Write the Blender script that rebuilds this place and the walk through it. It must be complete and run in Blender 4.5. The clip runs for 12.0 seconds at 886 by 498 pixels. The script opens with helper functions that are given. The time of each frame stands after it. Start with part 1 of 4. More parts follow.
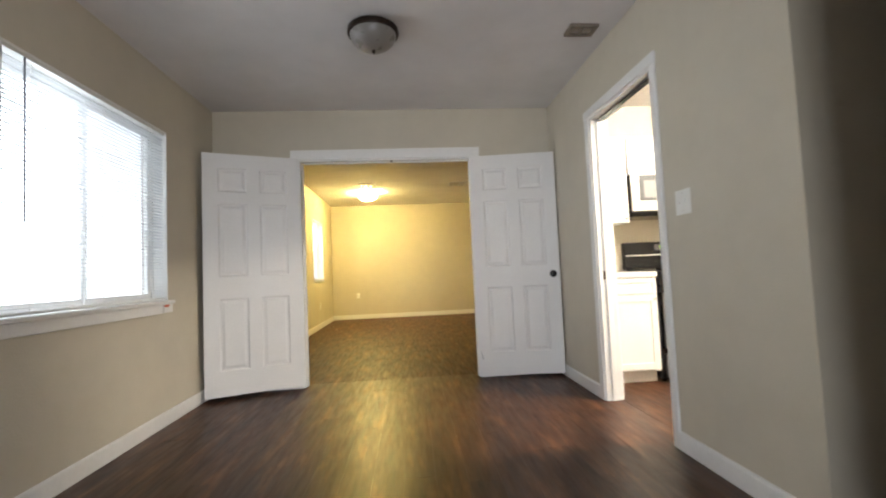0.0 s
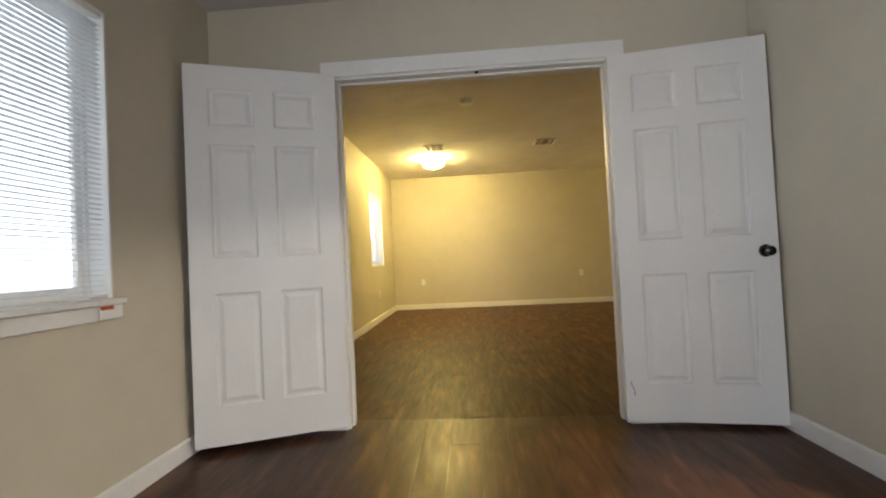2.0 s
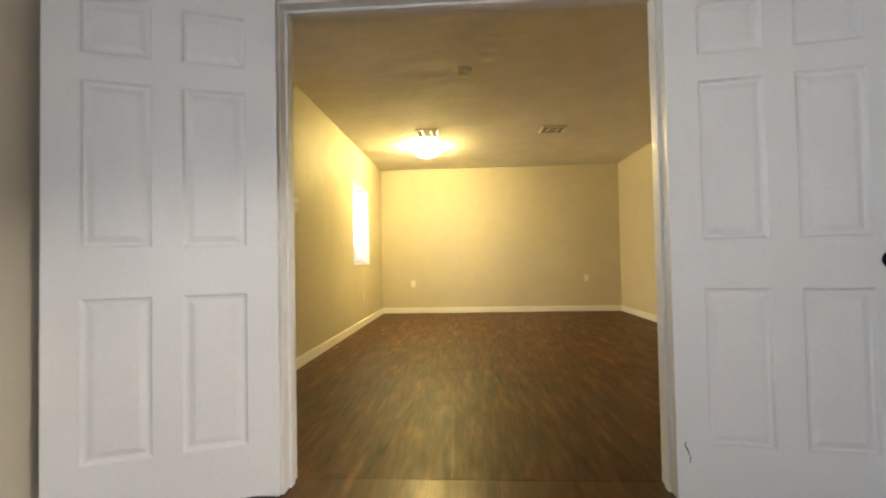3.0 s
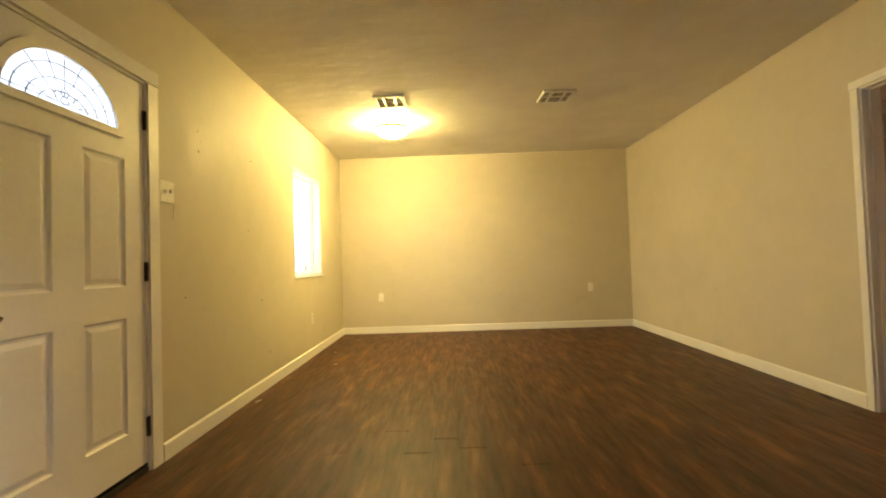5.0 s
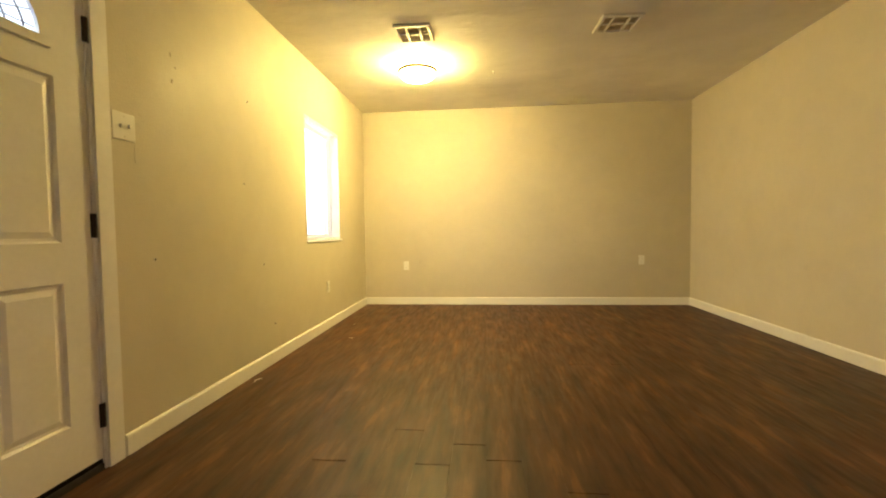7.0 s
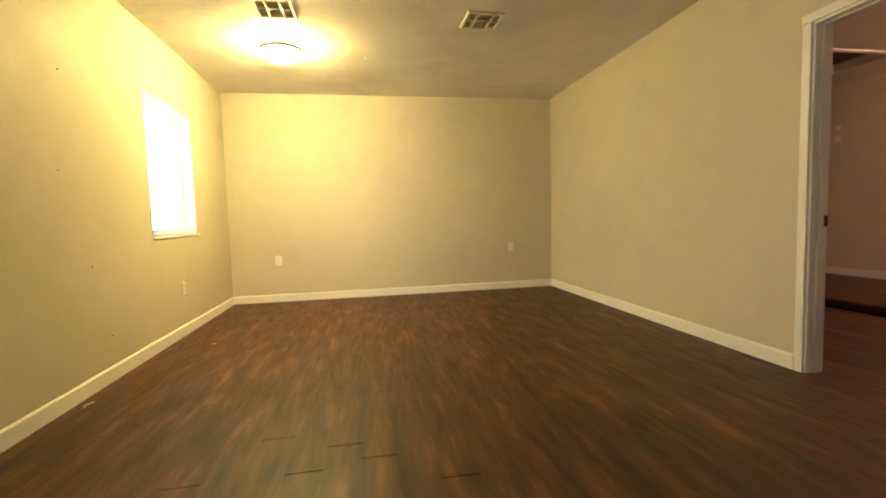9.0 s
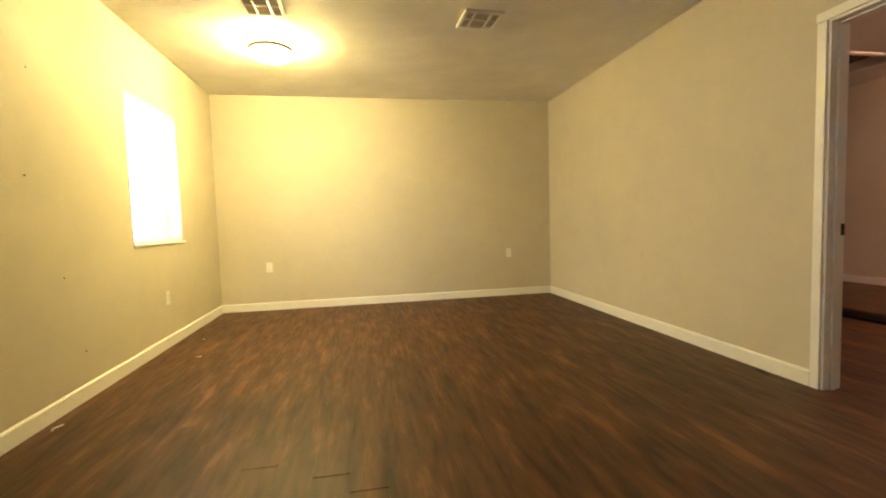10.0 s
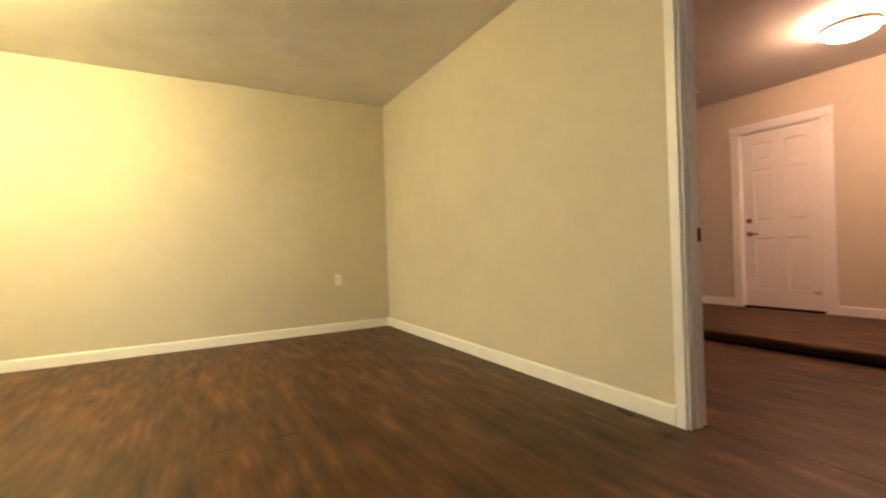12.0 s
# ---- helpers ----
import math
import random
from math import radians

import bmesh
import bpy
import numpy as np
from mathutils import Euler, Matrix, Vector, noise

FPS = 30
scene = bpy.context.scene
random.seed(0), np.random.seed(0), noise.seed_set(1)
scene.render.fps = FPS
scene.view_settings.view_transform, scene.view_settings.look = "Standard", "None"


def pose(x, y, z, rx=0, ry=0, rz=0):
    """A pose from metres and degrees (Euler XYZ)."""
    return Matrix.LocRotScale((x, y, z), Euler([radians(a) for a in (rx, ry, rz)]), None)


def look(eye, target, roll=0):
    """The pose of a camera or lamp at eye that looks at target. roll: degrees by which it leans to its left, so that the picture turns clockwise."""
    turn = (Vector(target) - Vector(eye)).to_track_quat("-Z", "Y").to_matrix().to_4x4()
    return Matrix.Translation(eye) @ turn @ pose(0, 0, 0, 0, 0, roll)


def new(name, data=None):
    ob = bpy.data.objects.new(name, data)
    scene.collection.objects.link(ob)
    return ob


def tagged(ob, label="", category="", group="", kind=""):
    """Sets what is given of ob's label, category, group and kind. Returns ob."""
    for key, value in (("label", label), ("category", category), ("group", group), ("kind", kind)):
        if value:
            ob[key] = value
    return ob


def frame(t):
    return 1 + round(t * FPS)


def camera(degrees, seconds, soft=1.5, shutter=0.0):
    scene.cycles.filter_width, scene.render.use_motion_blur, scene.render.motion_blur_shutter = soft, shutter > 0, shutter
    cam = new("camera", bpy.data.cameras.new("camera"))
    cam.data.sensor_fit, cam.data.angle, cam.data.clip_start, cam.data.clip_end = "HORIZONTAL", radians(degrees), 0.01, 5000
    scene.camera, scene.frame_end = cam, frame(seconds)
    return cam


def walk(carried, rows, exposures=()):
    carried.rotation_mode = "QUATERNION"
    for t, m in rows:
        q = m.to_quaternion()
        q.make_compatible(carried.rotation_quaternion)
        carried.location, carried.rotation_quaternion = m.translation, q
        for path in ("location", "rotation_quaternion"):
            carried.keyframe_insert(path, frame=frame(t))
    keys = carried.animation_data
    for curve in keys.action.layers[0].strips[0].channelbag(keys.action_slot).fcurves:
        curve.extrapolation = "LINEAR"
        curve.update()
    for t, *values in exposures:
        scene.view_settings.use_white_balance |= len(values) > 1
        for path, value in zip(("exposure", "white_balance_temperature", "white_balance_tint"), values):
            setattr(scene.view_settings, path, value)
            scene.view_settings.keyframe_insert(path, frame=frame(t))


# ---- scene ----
cam = camera(91.5, 12.0, soft=2.0, shutter=0.28)
PATH = [
    (0, (0.253, 0.487, 0.985), (0.415, 2.478, 1.091), -2.5),
    (0.3, (0.188, 0.667, 0.963), (0.168, 2.666, 1.053), -2.1),
    (0.5, (0.145, 0.856, 0.957), (-0.036, 2.845, 1.052), -1.8),
    (1, (0.092, 1.232, 0.958), (-0.109, 3.22, 1.043), -2.4),
    (1.5, (0.048, 1.62, 0.973), (-0.127, 3.611, 1.04), -1.4),
    (2, (0.043, 2.008, 0.964), (-0.084, 4.004, 1.011), -2.8),
    (2.5, (0.039, 2.375, 0.969), (-0.118, 4.368, 1.039), -2.2),
    (3, (0.072, 2.74, 0.957), (-0.041, 4.736, 1.005), -1.1),
    (3.2, (0.082, 2.893, 0.962), (-0.008, 4.891, 1.007), -1.5),
    (4.8, (0.107, 3.984, 1.034), (0.116, 5.983, 1.083), -2.3),
    (5, (0.111, 4.142, 1.039), (0.082, 6.142, 1.092), -1.9),
    (5.5, (0.109, 4.44, 1.029), (0.114, 6.439, 1.066), -1.1),
    (6, (0.108, 4.64, 1.026), (0.155, 6.639, 1.039), -0.6),
    (6.5, (0.134, 4.7, 1.001), (0.054, 6.697, 0.923), -1.3),
    (6.7, (0.131, 4.714, 0.987), (-0.078, 6.701, 0.908), -0.8),
    (8.3, (0.137, 4.755, 1.009), (0.327, 6.742, 0.883), -1.2),
    (8.5, (0.148, 4.761, 1.002), (0.402, 6.741, 0.879), -1.4),
    (9, (0.193, 4.775, 0.993), (0.539, 6.74, 0.853), -1.7),
    (9.5, (0.216, 4.824, 0.993), (0.559, 6.787, 0.831), -1.6),
    (10, (0.221, 4.927, 1.02), (0.585, 6.889, 0.895), -1.7),
    (10.5, (0.243, 5.043, 0.992), (0.616, 7.008, 0.963), -1.4),
    (11, (0.317, 5.232, 0.946), (0.789, 7.175, 0.952), -1.6),
    (11.5, (0.563, 5.455, 0.891), (1.275, 7.324, 0.849), -2.8),
    (11.8, (0.690, 5.608, 0.880), (1.530, 7.423, 0.880), -1.9),
    (12, (0.773, 5.714, 0.881), (1.77, 7.447, 0.883), -1.8),
]
walk(cam, [(t, look(eye, target, roll)) for t, eye, target, roll in PATH], [(0, 0.06, 6300, 13), (0.5, 0.12, 6300, 13), (1.0, 0.03, 6300, 13), (1.5, -0.14, 6280, 13), (2.0, -0.22, 6280, 13), (2.5, -0.05, 6250, 13), (3.0, 0.08, 6250, 13), (5.0, 0.08, 6700, 14), (6.5, 0.04, 6680, 14), (9.0, 0.10, 6150, 15), (9.5, 0.15, 6080, 15), (10.5, 0.28, 5900, 16), (11.5, 0.33, 5740, 16), (12.0, 0.45, 5700, 16)])

# ---- world, sun, window daylight, entry fill ----
world = bpy.data.worlds.new("sky")
scene.world = world
world.use_nodes = True
wn = world.node_tree
sky = wn.nodes.new("ShaderNodeTexSky")
sky.sky_type, sky.sun_disc = "NISHITA", False
sky.sun_elevation, sky.sun_rotation = radians(50), radians(80)
wn.nodes["Background"].inputs["Strength"].default_value = 0.15
wn.links.new(sky.outputs[0], wn.nodes["Background"].inputs["Color"])


def lamp(name, kind, energy, color, matrix, **extra):
    data = bpy.data.lights.new(name, kind)
    data.energy, data.color = energy, color
    for key, value in extra.items():
        if key == "size":
            data.shape, data.size, data.size_y = "RECTANGLE", value[0], value[1]
        if key == "angle":
            data.angle = value
        if key == "radius":
            data.shadow_soft_size = value
    ob = new(name, data)
    ob.matrix_world = matrix
    return ob


LW_OUT = -1.476 - 0.13
SUN_FROM = Vector((math.cos(radians(50)) * math.sin(radians(80)), math.cos(radians(50)) * math.cos(radians(80)), math.sin(radians(50))))
lamp("sun", "SUN", 1.2, (1.0, 0.95, 0.88), look(SUN_FROM * 30, (0, 0, 0)), angle=radians(12))
lamp("daylight_dining_window", "AREA", 138, (0.88, 0.95, 1.0), look((-2.15, 3.7, 1.45), (-0.15, 3.7, 0.45)), size=(3.0, 2.0))
lamp("daylight_living_window", "AREA", 46, (0.95, 0.97, 0.97), look((-1.89, 9.4, 1.5), (0, 9.4, 1.0)), size=(2.0, 1.5))
lamp("daylight_fanlight", "AREA", 3.0, (0.90, 0.95, 1.0), look((LW_OUT, 5.94, 1.80), (0, 5.94, 1.8)), size=(0.62, 0.3))

# Fill lamp at the added south opening; no such source is seen.
lamp("fill_entry_opening", "AREA", 82, (0.92, 0.96, 1.0), look((0.4, -2.6, 1.0), (0.4, 0, 0.95)), size=(1.9, 1.7))

# ---- materials ----


class Nodes:
    """A node material in short: links, noises, ramps and a Principled surface."""

    def __init__(self, name, rough=0.5, metal=0.0, coords="Object"):
        self.mat = bpy.data.materials.new(name)
        self.mat.use_nodes = True
        self.tree = self.mat.node_tree
        self.surface = self.tree.nodes["Principled BSDF"]
        self.surface.inputs["Roughness"].default_value = rough
        self.surface.inputs["Metallic"].default_value = metal
        self.place = self.tree.nodes.new("ShaderNodeTexCoord").outputs[coords]

    def add(self, kind, **values):
        node = self.tree.nodes.new(kind)
        for key, value in values.items():
            node.inputs[key].default_value = value
        return node

    def link(self, a, b):
        self.tree.links.new(a, b)

    def noise(self, scale, stretch=(1, 1, 1), detail=3.0, rough=0.55, shift=None):
        at = self.add("ShaderNodeMapping")
        at.inputs["Scale"].default_value = stretch
        self.link(self.place, at.inputs["Vector"])
        if shift is not None:
            self.link(shift, at.inputs["Location"])
        n = self.add("ShaderNodeTexNoise", Scale=scale, Detail=detail, Roughness=rough)
        self.link(at.outputs[0], n.inputs["Vector"])
        return n.outputs["Fac"]

    def ramp(self, fac, stops):
        r = self.tree.nodes.new("ShaderNodeValToRGB")
        while len(r.color_ramp.elements) < len(stops):
            r.color_ramp.elements.new(0.5)
        for e, (p, c) in zip(r.color_ramp.elements, stops):
            e.position = p
            e.color = (*c, 1) if len(c) == 3 else c
        self.link(fac, r.inputs[0])
        return r.outputs[0]

    def mix(self, fac, a, b, how="MIX"):
        m = self.tree.nodes.new("ShaderNodeMixRGB")
        m.blend_type = how
        for k, v in zip((0, 1, 2), (fac, a, b)):
            if isinstance(v, (int, float)):
                m.inputs[k].default_value = v
            elif isinstance(v, tuple):
                m.inputs[k].default_value = (*v, 1)
            else:
                self.link(v, m.inputs[k])
        return m.outputs[0]

    def math(self, how, a, b):
        m = self.tree.nodes.new("ShaderNodeMath")
        m.operation = how
        for k, v in enumerate((a, b)):
            if isinstance(v, (int, float)):
                m.inputs[k].default_value = v
            else:
                self.link(v, m.inputs[k])
        return m.outputs[0]

    def bump(self, height, strength, distance):
        b = self.add("ShaderNodeBump", Strength=strength, Distance=distance)
        self.link(height, b.inputs["Height"])
        self.link(b.outputs[0], self.surface.inputs["Normal"])

    def color(self, c):
        self.link(c, self.surface.inputs["Base Color"])

    def roughness(self, fac, lo, hi):
        self.link(self.ramp(fac, [(0.3, (lo,) * 3), (0.7, (hi,) * 3)]), self.surface.inputs["Roughness"])


def scaled(c, k):
    return tuple(min(1.0, v * k) for v in c)


def paint(name, c, rough=0.6, spread=0.05, grain=220.0, relief=0.12, patches=1.4):
    m = Nodes(name, rough)
    big = m.ramp(m.noise(patches, detail=4), [(0.3, scaled(c, 1 - spread)), (0.7, scaled(c, 1 + spread))])
    fine = m.ramp(m.noise(grain * 0.25, detail=2), [(0.3, (0.96,) * 3), (0.7, (1.0,) * 3)])
    m.color(m.mix(1.0, big, fine, "MULTIPLY"))
    m.roughness(m.noise(3.0), rough - 0.06, rough + 0.08)
    m.bump(m.noise(grain, detail=2), relief, 0.002)
    return m.mat


def plain(name, c, rough=0.4, metal=0.0, spread=0.06, grain=60.0, relief=0.04):
    m = Nodes(name, rough, metal)
    m.color(m.ramp(m.noise(grain * 0.2, detail=4), [(0.3, scaled(c, 1 - spread)), (0.7, scaled(c, 1 + spread))]))
    m.roughness(m.noise(grain * 0.5), max(0.03, rough - 0.06), rough + 0.08)
    if not metal:
        m.bump(m.noise(grain), relief, 0.001)
    return m.mat


def wall_paint(name, c):
    m = Nodes(name, 0.55)
    big = m.ramp(m.noise(0.9, detail=5), [(0.3, scaled(c, 0.94)), (0.7, scaled(c, 1.05))])
    mottle = m.ramp(m.noise(6.0, detail=6, rough=0.65), [(0.3, (0.965, 0.965, 0.96)), (0.7, (1.02, 1.02, 1.02))])
    spots = m.ramp(m.noise(2.6, detail=8, rough=0.7), [(0.66, (1, 1, 1)), (0.76, (0.88, 0.87, 0.85))])
    m.color(m.mix(1.0, m.mix(1.0, big, mottle, "MULTIPLY"), spots, "MULTIPLY"))
    m.roughness(m.noise(2.0), 0.50, 0.68)
    height = m.mix(0.6, m.noise(120.0, detail=2), m.noise(7.0, detail=6, rough=0.62))
    m.bump(height, 0.40, 0.009)
    return m.mat


def ceiling_paint(name, c, relief):
    m = Nodes(name, 0.75)
    big = m.ramp(m.noise(1.7, detail=6, rough=0.6), [(0.3, scaled(c, 0.90)), (0.7, scaled(c, 1.05))])
    m.color(big)
    swept = m.noise(2.1, (0.75, 1.5, 1), detail=4, rough=0.50)
    dabs = m.noise(7.0, (0.8, 1.4, 1), detail=3, rough=0.5)
    height = m.mix(0.03, m.mix(0.14, swept, dabs), m.noise(90.0, detail=3))
    m.bump(height, relief, 0.029)
    return m.mat


def plank_wood(name, singles, lo=0.30, hi=0.48):
    """Dark brown vinyl plank with short amber and near-black streaks along its length."""
    m = Nodes(name, 0.36, coords="Object")
    geo = m.tree.nodes.new("ShaderNodeNewGeometry")
    if singles:
        pick = m.tree.nodes.new("ShaderNodeObjectInfo").outputs["Random"]
    else:
        pick = geo.outputs["Random Per Island"]
    m.place = geo.outputs["Position"]
    push = m.math("MULTIPLY", pick, 0.25)
    joined = m.tree.nodes.new("ShaderNodeCombineXYZ")
    m.link(push, joined.inputs[1])
    shift = joined.outputs[0]
    streak = m.noise(1.0, (11.5, 2.2, 1), detail=3.5, rough=0.56, shift=shift)
    base = m.ramp(streak, [(0.30, (0.022, 0.0086, 0.0046)), (0.44, (0.050, 0.0200, 0.0096)), (0.57, (0.077, 0.0320, 0.0145)), (0.68, (0.142, 0.0610, 0.0250))])
    cloud = m.ramp(m.noise(1.0, (3.0, 0.8, 1), detail=3), [(0.35, (0.82, 0.80, 0.78)), (0.65, (1.14, 1.14, 1.14))])
    fine = m.ramp(m.noise(1.0, (95, 7, 1), detail=3, shift=shift), [(0.3, (0.88, 0.87, 0.86)), (0.7, (1.06, 1.06, 1.05))])
    tone = m.ramp(pick, [(0.0, (0.94, 0.94, 0.95)), (0.5, (1, 1, 1)), (1.0, (1.06, 1.06, 1.04))])
    c = m.mix(1.0, m.mix(1.0, m.mix(1.0, base, cloud, "MULTIPLY"), fine, "MULTIPLY"), tone, "MULTIPLY")
    dust = m.ramp(m.noise(2.3, detail=8, rough=0.72), [(0.62, (0, 0, 0)), (0.80, (0.026, 0.019, 0.014))])
    m.color(m.mix(1.0, c, dust, "ADD"))
    m.surface.inputs["Specular IOR Level"].default_value = 0.34 if lo < 0.35 else 0.29
    m.roughness(m.noise(1.0, (34, 4, 1), detail=4, shift=shift), lo, hi)
    m.bump(m.mix(0.5, m.noise(1.0, (120, 6, 1), detail=4, shift=shift), m.noise(1.0, (9, 2, 1), detail=2, shift=shift)), 0.16, 0.0014)
    return m.mat


def glowing(name, c, strength, base=(0.9, 0.88, 0.84)):
    m = Nodes(name)
    m.surface.inputs["Base Color"].default_value = (*base, 1)
    m.surface.inputs["Emission Color"].default_value = (*c, 1)
    m.surface.inputs["Emission Strength"].default_value = strength
    return m.mat


def glass(name, rough=0.0, c=(0.95, 0.98, 0.97)):
    m = Nodes(name, rough)
    m.surface.inputs["Base Color"].default_value = (*c, 1)
    m.surface.inputs["Transmission Weight"].default_value = 1.0
    m.surface.inputs["IOR"].default_value = 1.45
    return m.mat


def translucent(name, c, through_share):
    m = Nodes(name, 0.45)
    m.color(m.ramp(m.noise(30.0), [(0.3, scaled(c, 0.96)), (0.7, c)]))
    thin = m.add("ShaderNodeBsdfTranslucent")
    thin.inputs["Color"].default_value = (*c, 1)
    blend = m.add("ShaderNodeMixShader", Fac=through_share)
    m.link(m.surface.outputs[0], blend.inputs[1])
    m.link(thin.outputs[0], blend.inputs[2])
    m.link(blend.outputs[0], m.tree.nodes["Material Output"].inputs["Surface"])
    return m.mat


GREIGE = (0.575, 0.522, 0.420)
WALL = wall_paint("greige_wall_paint", GREIGE)
WALL_PALE = paint("pale_wall_paint", (0.62, 0.57, 0.49), 0.5)
CEIL = ceiling_paint("flat_white_ceiling_paint", (0.70, 0.68, 0.67), 0.10)
CEIL_ROUGH = ceiling_paint("trowelled_ceiling_paint", (0.82, 0.79, 0.74), 0.9)
WHITE = paint("white_trim_paint", (0.82, 0.81, 0.785), 0.38, 0.03, 160.0, 0.06, 3.0)
DOORWHITE = paint("white_door_paint", (0.79, 0.775, 0.755), 0.42, 0.03, 260.0, 0.10, 2.2)
PLANK = plank_wood("brown_vinyl_plank_glossy", True, 0.32, 0.48)
PLANK_DULL = plank_wood("brown_vinyl_plank_dull", True, 0.40, 0.58)
PLANKS = plank_wood("brown_vinyl_planks_joined", False, 0.40, 0.56)
SCREED = plain("dark_underlay", (0.02, 0.017, 0.015), 0.8)
BRONZE = plain("oil_rubbed_bronze", (0.035, 0.024, 0.018), 0.38, 0.8)
BAND = plain("antique_nickel", (0.24, 0.18, 0.12), 0.5, 0.85)
BLACK = plain("black_enamel", (0.006, 0.006, 0.007), 0.14, relief=0.0)
BLACK.node_tree.nodes["Principled BSDF"].inputs["Specular IOR Level"].default_value = 0.28
def brushed(name, c, rough):
    m = Nodes(name, rough, 1.0)
    m.color(m.ramp(m.noise(1.0, (3, 3, 240), detail=2), [(0.3, scaled(c, 0.94)), (0.7, scaled(c, 1.05))]))
    return m.mat


NICKEL = plain("brushed_nickel", (0.55, 0.52, 0.47), 0.34, 1.0)
BRASS = plain("aged_brass", (0.11, 0.066, 0.03), 0.42, 0.95)
STEEL = brushed("stainless_steel", (0.58, 0.57, 0.55), 0.38)
PLASTIC = plain("white_plastic", (0.78, 0.77, 0.73), 0.35, 0.0, 0.03)
DARKGLASS = plain("dark_oven_glass", (0.03, 0.03, 0.033), 0.12, relief=0.0)
GREYGLASS = plain("grey_microwave_window", (0.20, 0.20, 0.205), 0.35, relief=0.0, spread=0.02)
MIDGLASS = plain("dark_grey_microwave_glass", (0.06, 0.06, 0.063), 0.3, relief=0.0)
CABINET = paint("white_cabinet_lacquer", (0.80, 0.79, 0.76), 0.35, 0.02, 200.0, 0.03, 2.0)
COUNTER = plain("white_laminate_counter", (0.74, 0.73, 0.70), 0.3, 0.0, 0.05, 40.0)
SLAT = translucent("white_vinyl_slat", (0.66, 0.665, 0.67), 0.12)
SLAT_THIN = translucent("thin_white_slat", (0.80, 0.81, 0.82), 0.25)
def mesh_screen(name, c, share):
    m = Nodes(name, 0.7)
    m.color(m.ramp(m.noise(400.0), [(0.3, scaled(c, 0.9)), (0.7, scaled(c, 1.1))]))
    clear = m.add("ShaderNodeBsdfTransparent")
    blend = m.add("ShaderNodeMixShader", Fac=share)
    m.link(m.surface.outputs[0], blend.inputs[1])
    m.link(clear.outputs[0], blend.inputs[2])
    m.link(blend.outputs[0], m.tree.nodes["Material Output"].inputs["Surface"])
    return m.mat


SCREEN = mesh_screen("insect_screen_mesh", (0.10, 0.10, 0.11), 0.62)
PANE = glass("clear_window_glass")
FROST = translucent("frosted_leaded_glass", (0.80, 0.86, 0.92), 0.85)
LEAD = plain("lead_came", (0.16, 0.16, 0.17), 0.4, 0.7)
BOWL = plain("frosted_bowl_glass", (0.21, 0.195, 0.18), 0.3, 0.0, 0.08, 30.0)
DARKHOLE = plain("hatch_shade_dark", (0.07, 0.062, 0.055), 0.7)
VENTBACK = plain("dusty_vent_louvre", (0.72, 0.63, 0.52), 0.7)
RUSTY = plain("dusty_brown_sheet", (0.20, 0.165, 0.13), 0.7, 0.0, 0.25)
SIDING = paint("outside_siding", (0.55, 0.53, 0.50), 0.6, 0.05)
GRASS = plain("dry_lawn", (0.09, 0.10, 0.045), 0.9, 0.0, 0.3, 8.0, 0.5)
ORANGE = plain("orange_printed_tape", (0.62, 0.12, 0.04), 0.5)
PAPER = plain("white_paper_tag", (0.75, 0.74, 0.72), 0.6)
GLOW_WARM = glowing("warm_lamp_glass", (1.0, 0.752, 0.225), 288.0)
# Extra glow added to the drum, above the bowl's, to light the ceiling more.
GLOW_DRUM = glowing("strong_warm_lamp_glass", (1.0, 0.752, 0.225), 520.0)
GLOW_PINK = glowing("amber_lamp_glass", (1.0, 0.53, 0.27), 112.0)
# Same glass as the bowl, glow raised to widen the ceiling halo.
GLOW_PINK_DRUM = glowing("strong_amber_lamp_glass", (1.0, 0.53, 0.27), 225.0)
GLOW_WHITE = glowing("assumed_kitchen_lamp_glass", (1.0, 0.92, 0.76), 540.0)
GREEN = glowing("green_clock_digits", (0.5, 1.0, 0.1), 0.8, (0.02, 0.03, 0.01))

# ---- mesh helpers ----


def box(bm, x0, x1, y0, y1, z0, z1, bevel=0.0, steps=1):
    vs = [bm.verts.new((x, y, z)) for z in (z0, z1) for y in (y0, y1) for x in (x0, x1)]
    faces = [bm.faces.new([vs[i] for i in f]) for f in ((0, 2, 3, 1), (4, 5, 7, 6), (0, 1, 5, 4), (2, 6, 7, 3), (0, 4, 6, 2), (1, 3, 7, 5))]
    if bevel:
        edges = list({e for f in faces for e in f.edges})
        bmesh.ops.bevel(bm, geom=edges, offset=bevel, segments=steps, profile=0.6, affect="EDGES")
    return bm


def boxes(*items, bevel=0.0, steps=1):
    bm = bmesh.new()
    for item in items:
        box(bm, *item, bevel=bevel, steps=steps)
    return bm


def lathe(bm, profile, centre=(0, 0, 0), axis="z", steps=28):
    """Turns (radius, height) pairs round an axis through the centre."""
    rings = []
    for r, h in profile:
        ring = []
        for k in range(steps):
            a = 2 * math.pi * k / steps
            p = (r * math.cos(a), r * math.sin(a), h)
            if axis == "x":
                p = (h, p[0], p[1])
            elif axis == "y":
                p = (p[0], h, p[1])
            ring.append(bm.verts.new(Vector(p) + Vector(centre)))
        rings.append(ring)
    for a, b in zip(rings, rings[1:]):
        for k in range(steps):
            bm.faces.new((a[k], a[(k + 1) % steps], b[(k + 1) % steps], b[k]))
    bm.faces.new(rings[0][::-1])
    bm.faces.new(rings[-1])
    bmesh.ops.recalc_face_normals(bm, faces=bm.faces)
    return bm


